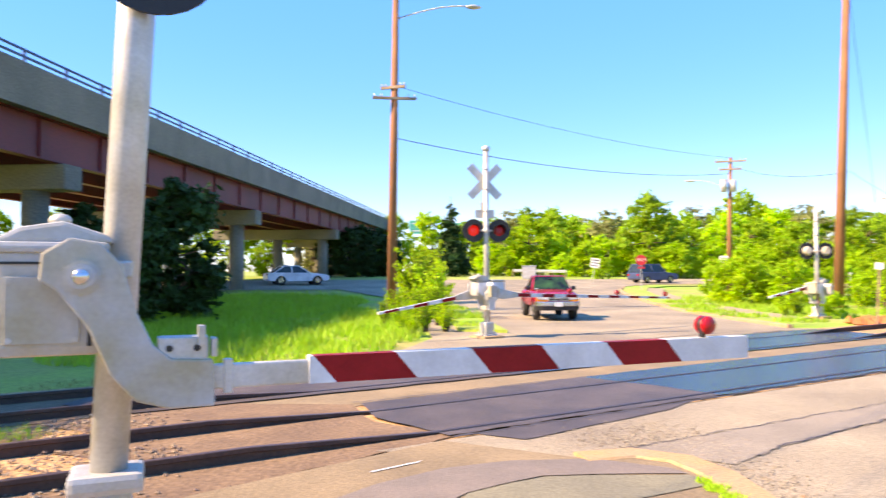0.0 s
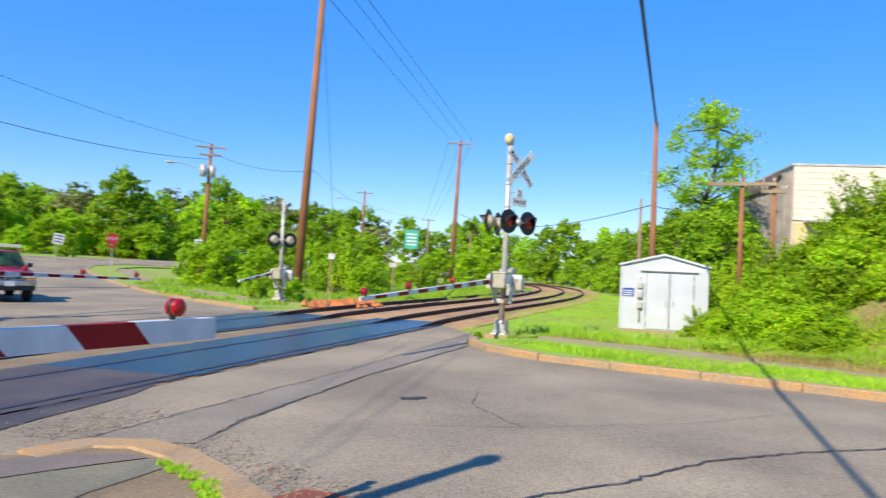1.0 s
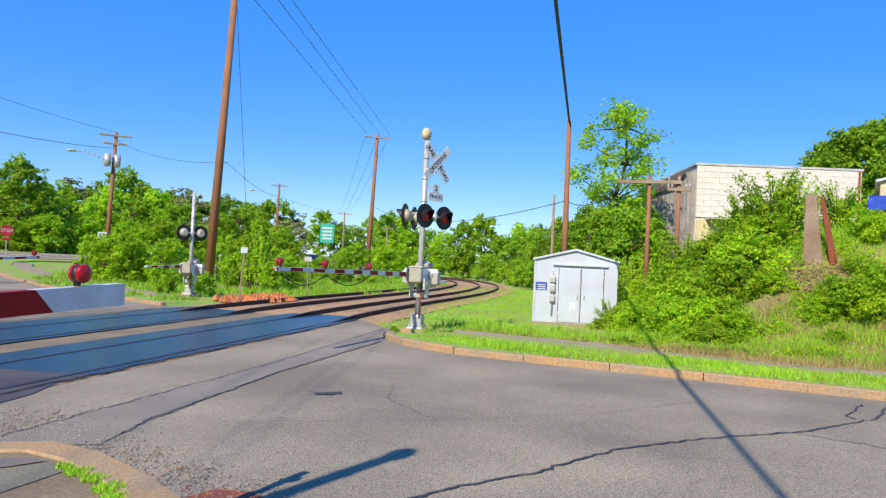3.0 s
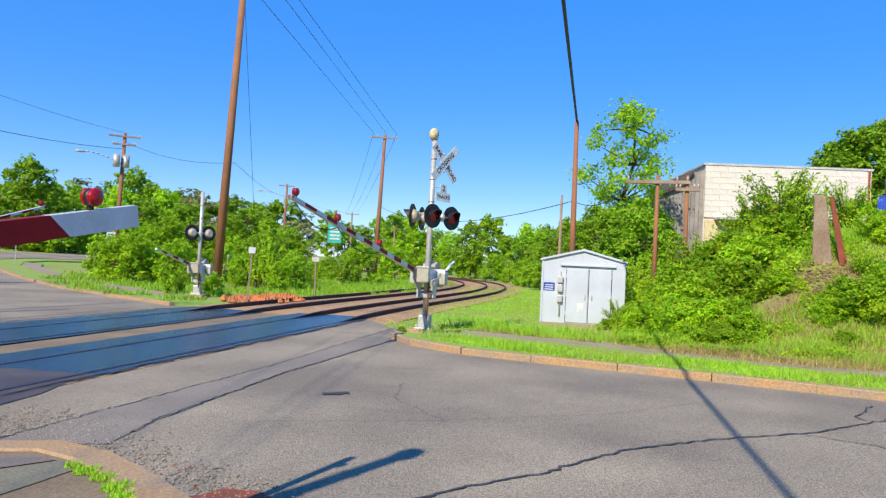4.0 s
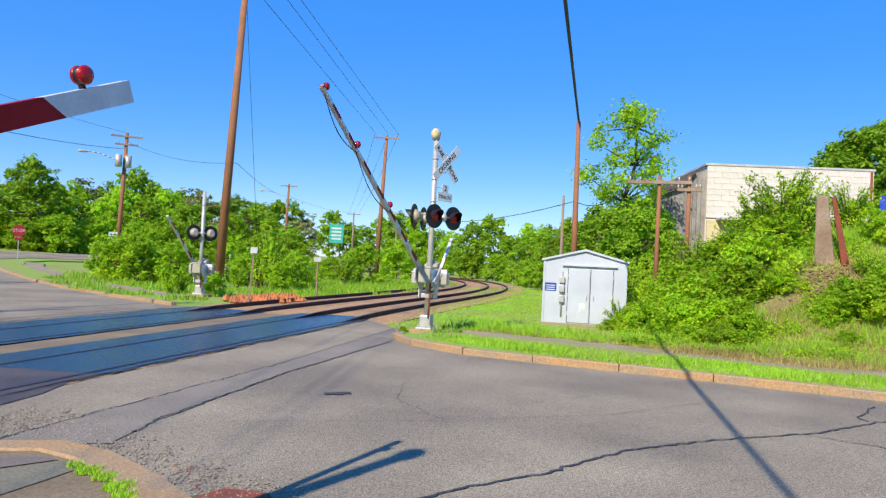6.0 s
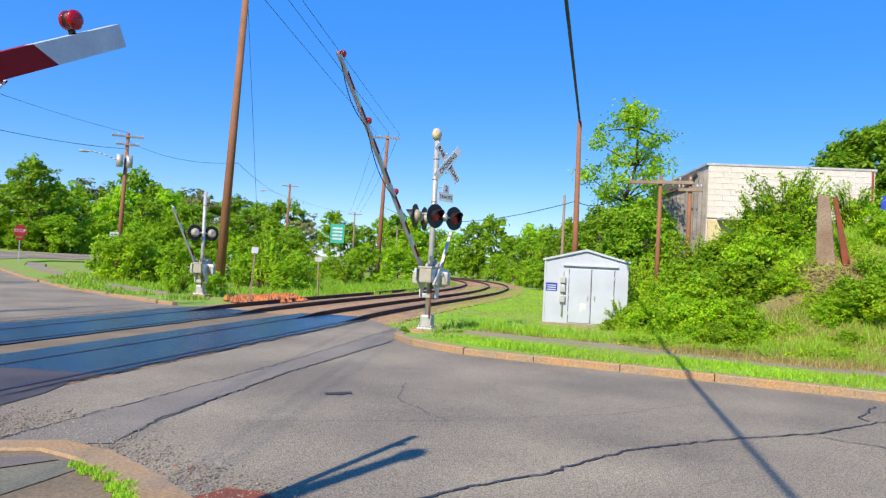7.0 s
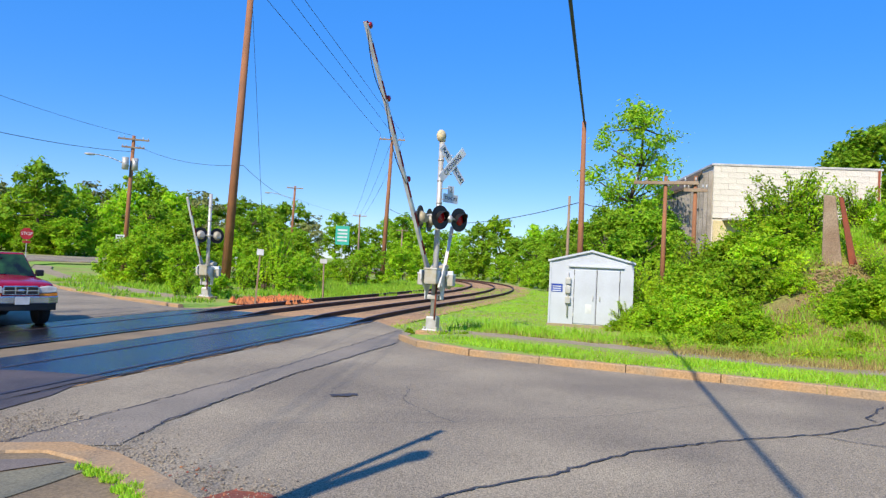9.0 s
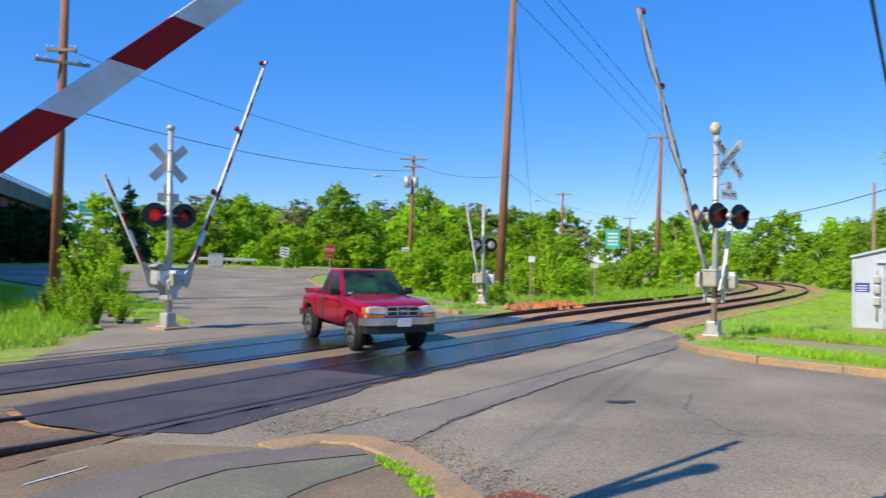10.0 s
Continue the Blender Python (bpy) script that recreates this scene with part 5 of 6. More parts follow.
def build_car(name, label, material, suv=False):
    t = thing(name, label, "car")
    W, wb, r = 1.76, 2.7, 0.33
    wheels = [add_wheel(t, x, y, r, 0.2) for x in (-0.76, 0.76) for y in (0.0, wb)]
    h = 0.98 if suv else 0.88
    low = prism([(-0.85, 0.30), (-0.9, 0.5), (-0.86, h - 0.22), (-0.6, h - 0.12), (0.5, h), (3.0, h + 0.02), (3.55, h), (3.68, h - 0.1), (3.66, 0.4), (3.5, 0.28), (3.12, 0.28), (3.0, 0.52), (2.7, 0.68), (2.4, 0.52), (2.28, 0.26),
                 (0.42, 0.26), (0.3, 0.52), (0.0, 0.68), (-0.3, 0.52), (-0.42, 0.28)], W, axis="x", bevel=0.05)
    part("body", low, M[material], t)
    top = (0.45, 1.15, 3.3, 3.62, 1.75) if suv else (0.55, 1.35, 2.45, 3.25, 1.42)
    gh = greenhouse(top[0], top[1], top[2], top[3], W - 0.12, W - 0.45, h - 0.03, top[4] - 0.05)
    part("cabin_glass", gh, M["glass"], t, "dark windows all round")
    cab = part("roof", box(W - 0.42, top[2] - top[1] + 0.1, 0.08, (0, (top[1] + top[2]) / 2, top[4] - 0.05), 0.035), M[material], t)
    for s in (-1, 1):
        xl, xt = s * (W / 2 - 0.06), s * (W / 2 - 0.225)
        for ya, yb in ((top[0], top[1]), ((top[0] + top[3]) / 2, (top[1] + top[2]) / 2), (top[3], top[2])):
            part("pillar", rod((xl, ya, h - 0.02), (xt, yb, top[4] - 0.07), 0.045, seg=6), M[material], cab)
        part("headlight", box(0.36, 0.08, 0.13, (s * 0.62, -0.84, 0.62), 0.03), M["headlight"], t)
        part("tail_light", box(0.3, 0.06, 0.14, (s * 0.66, 3.67, 0.74), 0.03), M["lens"], t)
        part("mirror", box(0.16, 0.09, 0.11, (s * (W / 2 + 0.06), 0.75, h + 0.07), 0.03), M[material], t)
    part("bumper", box(W - 0.1, 0.1, 0.16, (0, -0.88, 0.42), 0.04), M[material], t)
    return t, wheels


truck, truck_wheels = build_truck()
truck.scale = (0.93, 0.96, 1.0)
sedan, sedan_wheels = build_car("sedan_car", "white four-door car driving on the far road", "carwhite")
suv, suv_wheels = build_car("suv_car", "dark blue sport utility vehicle driving on the far road", "carblue", True)


# ---- plants ----
def leaves_at(name, pos, out, size, seed, material, up=0.75):
    """Small pointed leaves at these places, facing outwards and up."""
    rs = np.random.RandomState(seed)
    n = len(pos)
    nrm = out * 0.6 + rs.normal(size=(n, 3)) * 0.6 + np.array([0, 0, up])
    nrm /= np.linalg.norm(nrm, axis=1)[:, None]
    t = np.cross(nrm, rs.normal(size=(n, 3)))
    t /= np.linalg.norm(t, axis=1)[:, None]
    b = np.cross(nrm, t)
    s = size * rs.uniform(0.55, 1.4, n)[:, None]
    v = np.stack([pos - t * s, pos + b * s * 0.55 - t * s * 0.1, pos + t * s + nrm * s * 0.15, pos - b * s * 0.55 - t * s * 0.1], 1).reshape(-1, 3)
    me = bpy.data.meshes.new(name)
    me.vertices.add(4 * n)
    me.vertices.foreach_set("co", v.ravel())
    me.loops.add(4 * n)
    me.loops.foreach_set("vertex_index", np.arange(4 * n))
    me.polygons.add(n)
    me.polygons.foreach_set("loop_start", np.arange(0, 4 * n, 4))
    me.polygons.foreach_set("loop_total", np.full(n, 4))
    me.update()
    me.validate()
    me.materials.append(material)
    return me


def leaf_mesh(name, centres, radii, n, size, seed, material, fill=0.45, per=16, spray=0.24):
    """Leaves in small sprays at the twig ends of each lobe, with gaps between them."""
    rs = np.random.RandomState(seed)
    c, r = np.array(centres, float), np.array(radii, float)
    k = max(1, n // per)
    w = r[:, 0] * r[:, 1]
    lobe = rs.choice(len(c), k, p=w / w.sum())
    d = rs.normal(size=(k, 3))
    d[:, 2] += 0.25
    d /= np.linalg.norm(d, axis=1)[:, None]
    reach = (fill + (1 - fill) * rs.rand(k) ** 0.7) * rs.uniform(0.85, 1.22, k)
    tip = c[lobe] + d * reach[:, None] * r[lobe]
    which = rs.randint(0, k, n)
    sig = (spray * r[lobe].mean(1) * rs.uniform(0.5, 1.3, k))[which][:, None]
    pos = tip[which] + rs.normal(size=(n, 3)) * sig * np.array([1, 1, 0.6]) + d[which] * rs.normal(size=(n, 1)) * sig * 0.7
    pos[:, 2] = np.maximum(pos[:, 2], 0.02)
    return leaves_at(name, pos, d[which], size, seed + 1, material)


def build_sprig(name, label, h, spread, shoots, per, size, seed, material, category="bush", bare=0.2):
    """An airy shrub: many thin shoots that arch up and out, leafy along their upper part."""
    rs = np.random.RandomState(seed)
    t = thing(name, label, category)
    b, pos, out = bmesh.new(), [], []
    for i in range(shoots):
        a, reach, top = rs.uniform(0, 6.283), spread * rs.uniform(0.25, 1.0), h * rs.uniform(0.5, 1.05)
        foot = np.array([math.cos(a), math.sin(a), 0]) * spread * 0.2 * rs.rand()
        way = np.array([math.cos(a), math.sin(a), 0])
        line = [foot + way * reach * u ** 1.6 + np.array([0, 0, top * (u - 0.12 * u ** 4)]) + rs.normal(size=3) * 0.03 * u for u in np.linspace(0, 1, 6)]
        for j, (p, q) in enumerate(zip(line, line[1:])):
            rod(p, q, 0.022 * h / 2 * (1 - j * 0.17), 0.022 * h / 2 * (0.86 - j * 0.17), 5, b)
        for _ in range(per):
            u = bare + (1 - bare) * rs.rand() ** 0.8
            k = min(4, int(u * 5))
            p = line[k] + (line[k + 1] - line[k]) * (u * 5 - k)
            o = rs.normal(size=3)
            o /= np.linalg.norm(o)
            pos.append(p + o * spread * 0.16 * (1.15 - 0.5 * u) * rs.rand() ** 0.5)
            out.append(o * 0.6 + way * 0.4)
    part("branchwork", b, M["bark"], t, "thin brown stems")
    cr = new("crown", leaves_at("crown", np.array(pos), np.array(out), size, seed + 1, M[material]))
    cr.parent = t
    return t


def build_tree(name, label, h, spread, n, size, seed, material, trunk=0.45, base=0.28, lobes=11, category="tree", r0=None, lobe=(0.26, 0.46), per=16, spray=0.24, fill=0.45):
    rs = random.Random(seed)
    t = thing(name, label, category)
    r0 = r0 or h * 0.022
    b, last = bmesh.new(), Vector((0, 0, -0.2))
    spine = [last]
    for i in range(1, 6):
        last = Vector((rs.uniform(-1, 1) * h * 0.02 * i, rs.uniform(-1, 1) * h * 0.02 * i, h * trunk * i / 5 * 1.25))
        spine.append(last)
    for i, (p, q) in enumerate(zip(spine, spine[1:])):
        rod(p, q, r0 * (1 - i * 0.14), r0 * (1 - (i + 1) * 0.14), 8, b)
    cs, rad = [], []
    for k in range(lobes):
        a = k * 2.4 + rs.uniform(-0.5, 0.5)
        u = (k + 0.5) / lobes
        z = h * (base + (0.93 - base) * u)
        env = math.sin(math.pi * (0.16 + 0.78 * u)) ** 0.8
        d = spread * env * rs.uniform(0.35, 0.85)
        c = Vector((math.cos(a) * d, math.sin(a) * d, z))
        lr = spread * rs.uniform(*lobe)
        cs.append(c)
        rad.append((lr, lr, lr * rs.uniform(0.65, 0.9)))
        s0 = spine[min(5, 2 + int(u * 4))]
        rod(s0, s0.lerp(c, 0.9), r0 * 0.4, r0 * 0.1, 6, b)
    part("trunk", b, M["bark"], t, "grey-brown trunk and limbs")
    cr = new("crown", leaf_mesh("crown", cs, rad, n, size, seed, M[material], fill, per, spray))
    cr.parent = t
    return t


def place(proto, x, y, turn=0.0, s=1.0, sz=1.0, sink=0.05):
    o = copy_thing(proto, pose(x, y, height(x, y) - sink, 0, 0, turn))
    o.scale = (s, s, s * sz)
    return o


def stow(proto, x, y, s=1.0, turn=0.0):
    proto.matrix_basis = pose(x, y, height(x, y) - 0.05, 0, 0, turn)
    proto.scale = (s, s, s)


rnd = random.Random(5)
# wooded skyline beyond the far road
TREE_LABEL = "leafy green broad-crowned tree in the far wood"
protos = [build_tree("tree", lb, hh, 4.2, nn, 0.23, 20 + i, mt, base=bs, lobes=24, lobe=(0.17, 0.34), trunk=0.55) for i, (mt, lb, hh, nn, bs) in enumerate((
    ("leaf2", TREE_LABEL, 9.6, 6000, 0.08), ("leaf", TREE_LABEL, 9.0, 6000, 0.05), ("leaf5", "half-bare olive-brown tree in the far wood", 9.4, 3600, 0.15),
    ("leaf2", TREE_LABEL, 8.6, 6000, 0.05), ("leaf", TREE_LABEL, 10.0, 5600, 0.12)))]
for p_ in protos:
    tagged(p_, group="trees of the far wood")
far = []
for az in np.arange(2.5, 34, 1.45):
    d = 100 + 9 * math.sin(az * 0.7) + rnd.uniform(-5, 5) + (az > 24) * 4
    far.append((az, d, rnd.uniform(0.68, 0.92) * (0.9 if az > 25 else 1)))
for az in np.arange(3, 33.5, 1.5):
    far.append((az + 0.8, 124 + rnd.uniform(-5, 6), rnd.uniform(0.98, 1.16) * (0.9 if az > 27 else 1)))
for az in np.arange(41, 66, 1.5):
    far.append((az, 98 + rnd.uniform(-6, 8) + (az < 46) * 60, rnd.uniform(0.70, 0.88) + (az < 46) * 0.25))
for az in np.arange(36, 45, 1.3):
    far.append((az, 190 + rnd.uniform(-10, 10), rnd.uniform(0.9, 1.2)))
for az in np.arange(-40, 3, 3.0):
    far.append((az, 100 + rnd.uniform(-6, 8), rnd.uniform(0.75, 1.0)))
for i, (az, d, s) in enumerate(far):
    x, y = polar(az, d)
    if i < len(protos):
        stow(protos[i], x, y, s, rnd.uniform(0, 360))
    else:
        place(protos[i % 5 if az < 34 else (0, 1, 3, 4)[i % 4]], x, y, rnd.uniform(0, 360), s * rnd.uniform(0.92, 1.08), rnd.uniform(0.9, 1.1))
# tall airy tree and wood behind the shed
tall_tree = build_tree("tall_tree", "tall slim green tree rising behind the shed", 10.4, 2.5, 9500, 0.085, 61, "leaf", trunk=0.66, base=0.36, lobes=34, lobe=(0.15, 0.30), per=22, spray=0.34, r0=0.15)
stow(tall_tree, *polar(58.6, 36.0))
BANK = [(57.0, 34, 0.50), (55.6, 37, 0.48), (59.6, 33, 0.5), (56.6, 41, 0.55), (53.6, 46, 0.42), (60.2, 38, 0.6), (52.4, 60, 0.5), (51.2, 70, 0.55), (72.2, 66, 1.0), (74.0, 62, 1.12), (76.0, 60, 1.1), (78.5, 60, 1.1), (54.8, 36, 0.36), (58.2, 32, 0.42)]
near_tree = build_tree("tree", "dense green tree behind the signal shed", 9.2, 3.8, 15000, 0.15, 44, "leaf", base=0.05, lobes=30, lobe=(0.16, 0.32), per=20)
for i, (az, d, s) in enumerate(BANK):
    if i == 0:
        stow(near_tree, *polar(az, d), s)
    else:
        place(near_tree, *polar(az, d), rnd.uniform(0, 360), s, rnd.uniform(0.9, 1.1))
# dark conifer, and trees by the overpass whose shade is put into the leaf colour
conifer = thing("conifer", "dark green pointed conifer by the ramp", "tree", group="")
cb = rod((0, 0, -0.2), (0, 0, 9.0), 0.16, 0.03, 8)
part("trunk", cb, M["bark"], conifer)
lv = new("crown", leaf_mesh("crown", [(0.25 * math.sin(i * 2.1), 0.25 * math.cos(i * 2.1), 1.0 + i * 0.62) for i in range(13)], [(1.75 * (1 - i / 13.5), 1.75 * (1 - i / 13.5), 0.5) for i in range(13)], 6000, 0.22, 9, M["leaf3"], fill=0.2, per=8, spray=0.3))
lv.parent = conifer
conifer.matrix_basis = pose(*polar(0.6, 80), 0.9)
dark_tree = build_tree("tree", "bushy tree beside the overpass, shade put into its dark leaves", 5.4, 1.9, 6000, 0.16, 71, "leaf3", base=0.05, lobes=16)
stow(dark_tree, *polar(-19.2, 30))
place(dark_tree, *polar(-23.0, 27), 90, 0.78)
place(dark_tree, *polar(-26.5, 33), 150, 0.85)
# trees added below the deck so that the space there looks dark
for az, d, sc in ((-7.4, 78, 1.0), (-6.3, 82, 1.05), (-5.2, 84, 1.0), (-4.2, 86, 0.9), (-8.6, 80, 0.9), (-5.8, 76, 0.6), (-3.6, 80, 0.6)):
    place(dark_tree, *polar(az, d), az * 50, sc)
# shrubs
bush = build_tree("bush", "bright green leafy bush beside the tracks", 2.5, 1.5, 4200, 0.085, 81, "leaf2", trunk=0.5, base=0.05, lobes=22, category="bush", r0=0.04, lobe=(0.17, 0.34))
stow(bush, *polar(33.4, 41), 0.7)
SHRUBS = [(20.2, 46, 0.85), (21.3, 44, 0.9), (22.5, 43, 0.95), (23.6, 44, 0.95), (24.8, 42, 0.9), (25.8, 45, 1.0), (28.6, 50, 0.8), (30.2, 44, 0.8), (32.6, 39, 0.7), (33.6, 52, 0.9), (29.6, 47, 0.8), (27.2, 46, 0.8),
          (38.4, 56, 1.1), (37.6, 60, 0.9), (41.2, 70, 1.3), (40.4, 74, 1.1), (42.3, 80, 1.3), (43.2, 90, 1.2), (-0.9, 40, 0.9), (36.2, 58, 0.8), (35.2, 60, 0.7),
          (45.2, 110, 1.5), (47.0, 92, 1.2), (48.6, 85, 1.2), (50.2, 78, 1.0), (51.6, 66, 0.9), (14.9, 84, 1.2), (16.6, 85, 1.3), (12.0, 78, 1.0), (9.0, 82, 1.1), *[(az, 88 + 3 * math.sin(az), 1.5 + 0.4 * math.sin(az * 2.3)) for az in np.arange(3.5, 34, 1.25)], (26.9, 33.2, 0.3), (27.7, 33.4, 0.35)]
for az, d, s in SHRUBS:
    place(bush, *polar(az, d), rnd.uniform(0, 360), s * rnd.uniform(0.9, 1.1), rnd.uniform(0.85, 1.15))
sapling = build_sprig("sapling", "airy green sapling shoots growing beside a wooden pole", 3.0, 1.0, 34, 70, 0.075, 83, "leaf2")
stow(sapling, *polar(-1.7, 31.2), 1.05)
for az, d, s, sz in ((-0.7, 28.6, 0.85, 1.0), (-2.6, 32.0, 0.8, 1.1), (-0.3, 25.2, 0.6, 0.9), (-1.3, 34.5, 1.0, 1.2), (-1.9, 27.0, 0.6, 0.8), (-3.2, 23.6, 0.4, 0.8), (-2.4, 21.4, 0.35, 0.7), (-4.4, 26.0, 0.4, 0.8), (-1.4, 23.0, 0.4, 0.9), (-3.6, 30, 0.5, 0.9), (0.2, 22.6, 0.4, 0.8), (31.7, 41, 1.1, 1.15), (30.9, 42, 0.9, 1.0), (32.3, 40, 0.85, 0.9),
                     (24.6, 32.6, 0.45, 0.7), (25.4, 33.5, 0.4, 0.8), (29.3, 39, 0.6, 0.8), (34.4, 45, 0.6, 0.8), (37.2, 52, 0.8, 0.9)):
    place(sapling, *polar(az, d), rnd.uniform(0, 360), s, sz)
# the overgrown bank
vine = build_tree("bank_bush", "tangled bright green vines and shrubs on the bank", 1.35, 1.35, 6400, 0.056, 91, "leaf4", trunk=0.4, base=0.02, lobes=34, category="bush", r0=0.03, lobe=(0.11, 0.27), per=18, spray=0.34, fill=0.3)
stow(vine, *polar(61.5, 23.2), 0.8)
VINES = [(60.2, 22.4, 0.6), (62.6, 21.6, 0.75), (63.8, 22.6, 0.95), (65.0, 21.9, 0.8), (64.2, 24.8, 1.05), (62.4, 25.4, 1.0), (66.2, 23.4, 1.0), (67.6, 24.6, 1.0), (66.0, 26.6, 1.15), (68.8, 26.2, 1.1), (69.4, 23.6, 0.5), (68.0, 28.6, 1.25),
         (64.6, 27.8, 1.1), (72.4, 22.0, 0.5), (73.6, 22.4, 0.8), (74.6, 22.4, 0.85), (75.8, 23.2, 0.8), (73.4, 20.9, 0.36), (67.0, 20.9, 0.6), (63.2, 20.4, 0.5), (65.4, 20.2, 0.55), (75.4, 26.4, 0.7), (74.0, 28.0, 0.7),
         (60.6, 26.2, 0.7), (59.4, 24.6, 0.55), (57.4, 23.6, 0.3), (58.6, 23.4, 0.45), (66.4, 21.6, 0.7), (61.6, 27.6, 1.0), (46.2, 19.0, 0.16), (41.9, 19.6, 0.14), (44.6, 18.6, 0.16)]
for az, d, s in VINES:
    place(vine, *polar(az, d), rnd.uniform(0, 360), s, rnd.uniform(0.8, 1.1), 0.1)
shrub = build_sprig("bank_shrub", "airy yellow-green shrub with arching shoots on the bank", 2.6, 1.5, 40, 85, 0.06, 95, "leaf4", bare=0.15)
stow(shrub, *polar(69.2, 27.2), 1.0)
for az, d, s, sz in ((67.7, 27.6, 0.85, 1.0), (70.5, 27.0, 0.7, 1.15), (66.2, 28.2, 0.7, 0.9), (73.2, 27.5, 0.6, 1.1), (63.5, 26.8, 0.7, 1.25), (61.2, 25.4, 0.5, 1.0), (64.6, 24.2, 0.5, 0.9), (62.4, 22.6, 0.4, 0.8), (68.6, 23.6, 0.45, 0.8), (74.4, 24.2, 0.45, 0.8),
                     (58.3, 24.4, 0.4, 0.9), (60.0, 29.5, 0.8, 1.3)):
    place(shrub, *polar(az, d), rnd.uniform(0, 360), s, sz)


def build_ground_cover():
    """Low creeping leaves over the bank between the bushes, thinning out towards the bare slope."""
    rs = np.random.RandomState(97)
    az, d = rs.uniform(58, 78, 60000), rs.uniform(18.3, 29, 60000)
    x, y = d * np.sin(np.radians(az)), d * np.cos(np.radians(az))
    patchy = np.sin(x * 1.9 + 0.7 * y) * np.cos(y * 1.6 - 0.5 * x) + 0.5 * np.sin(x * 4.3) * np.cos(y * 3.9)
    keep = patchy + rs.normal(size=60000) * 0.25 > 0.1 + 0.07 * np.maximum(0, az - 66) - 0.12 * np.minimum(3, np.maximum(0, d - 20))
    x, y, p = x[keep], y[keep], patchy[keep]
    z = np.array([height(a, b) for a, b in zip(x, y)]) + 0.03 + rs.rand(len(x)) * (0.10 + 0.16 * np.maximum(0, p))
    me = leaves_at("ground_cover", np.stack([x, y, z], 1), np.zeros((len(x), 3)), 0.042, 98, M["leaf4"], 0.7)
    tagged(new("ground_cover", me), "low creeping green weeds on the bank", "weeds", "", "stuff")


build_ground_cover()


# ---- ground details ----
def crack(line, w, label="dark tar-filled crack in the asphalt"):
    pts = []
    for (x0, y0), (x1, y1) in zip(line, line[1:]):
        k = max(1, int(math.hypot(x1 - x0, y1 - y0) / 0.09))
        pts += [(x0 + (x1 - x0) * i / k + random.gauss(0, 0.018), y0 + (y1 - y0) * i / k + random.gauss(0, 0.018)) for i in range(k)]
    b = bmesh.new()
    out = ribbon(pts, w)
    n = len(pts)
    v = [b.verts.new((x + random.gauss(0, w * 0.12), y + random.gauss(0, w * 0.12), height(x, y) + 0.0085)) for x, y in out]
    for i in range(n - 1):
        b.faces.new((v[i], v[i + 1], v[2 * n - 2 - i], v[2 * n - 1 - i]))
    bmesh.ops.recalc_face_normals(b, faces=b.faces)
    tagged(part("road_crack", b, M["crack"]), label, "crack", "", "structure")


crack([(3.6, 4.25), (4.7, 4.16), (5.35, 4.06), (6.34, 4.07), (6.86, 4.06), (7.33, 3.94), (8.21, 3.72), (8.59, 3.56), (9.51, 3.2), (11.4, 2.85), (13.2, 3.1)], 0.03)
crack([(9.37, 3.2), (9.45, 2.75), (9.48, 2.36), (9.9, 1.4)], 0.02)
crack([(12.47, 3.33), (11.24, 3.17), (10.98, 2.93)], 0.025)
crack([(1.9, 7.75), (4.2, 9.15), (7.0, 10.85), (13.2, 15.1)], 0.022)
crack([(3.1, 7.4), (3.5, 7.8), (6.5, 9.95), (11.1, 12.75)], 0.02)
crack([an(4.6, 6.9), an(12, 6.93), an(21.5, 6.93)], 0.06)
crack([an(4.6, 9.45), an(12, 9.5), an(21.5, 9.4)], 0.04)
crack([an(3, 13.3), an(12, 13.35), an(21.0, 13.3)], 0.06)
crack([an(5.5, 13.9), an(13, 13.8), an(20.0, 13.8)], 0.05)
crack([(-1.6, 52), (6, 55), (16, 59)], 0.12)
crack([(3.9, 28.7), (5.4, 28.6)], 0.2, "dark sunken patch on the far road")
crack([(6.0, 8.2), (6.45, 8.05)], 0.16, "dark pothole in the asphalt")
crack([(8.2, 9.6), (9.3, 8.9)], 0.014)
crack([(4.4, 7.2), (6.2, 6.1), (8.4, 5.2), (10.6, 4.9)], 0.008, "hairline crack in the asphalt")
crack([(6.2, 6.1), (6.6, 7.4), (7.6, 8.4)], 0.008, "hairline crack in the asphalt")


def scatter(name, label, category, spots, n, size, material, seed, flat=0.7):
    """Small stones strewn around spots (x, y, spread)."""
    rs = np.random.RandomState(seed)
    w = np.array([q[2] ** 2 for q in spots])
    which = rs.choice(len(spots), n, p=w / w.sum())
    base = np.array([(1, 0, 0), (-1, 0, 0), (0, 1, 0), (0, -1, 0), (0, 0, 1), (0, 0, -0.6)])
    tri = np.array([(0, 2, 4), (2, 1, 4), (1, 3, 4), (3, 0, 4), (2, 0, 5), (1, 2, 5), (3, 1, 5), (0, 3, 5)])
    vs, fs = [], []
    for i in range(n):
        x0, y0, r = spots[which[i]][:3]
        x, y = x0 + rs.normal() * r * 0.5, y0 + rs.normal() * r * 0.5
        sz = size * rs.uniform(0.4, 1.5)
        v = base * rs.uniform(0.55, 1.3, (6, 3)) * sz
        a = rs.uniform(0, 6.28)
        c, q = math.cos(a), math.sin(a)
        vs.append(np.stack([v[:, 0] * c - v[:, 1] * q + x, v[:, 0] * q + v[:, 1] * c + y, v[:, 2] * flat + height(x, y) + sz * 0.15], 1))
        fs.append(tri + 6 * i)
    me = bpy.data.meshes.new(name)
    me.from_pydata(np.concatenate(vs).tolist(), [], np.concatenate(fs).tolist())
    me.materials.append(material)
    return tagged(new(name, me), label, category, "", "stuff")


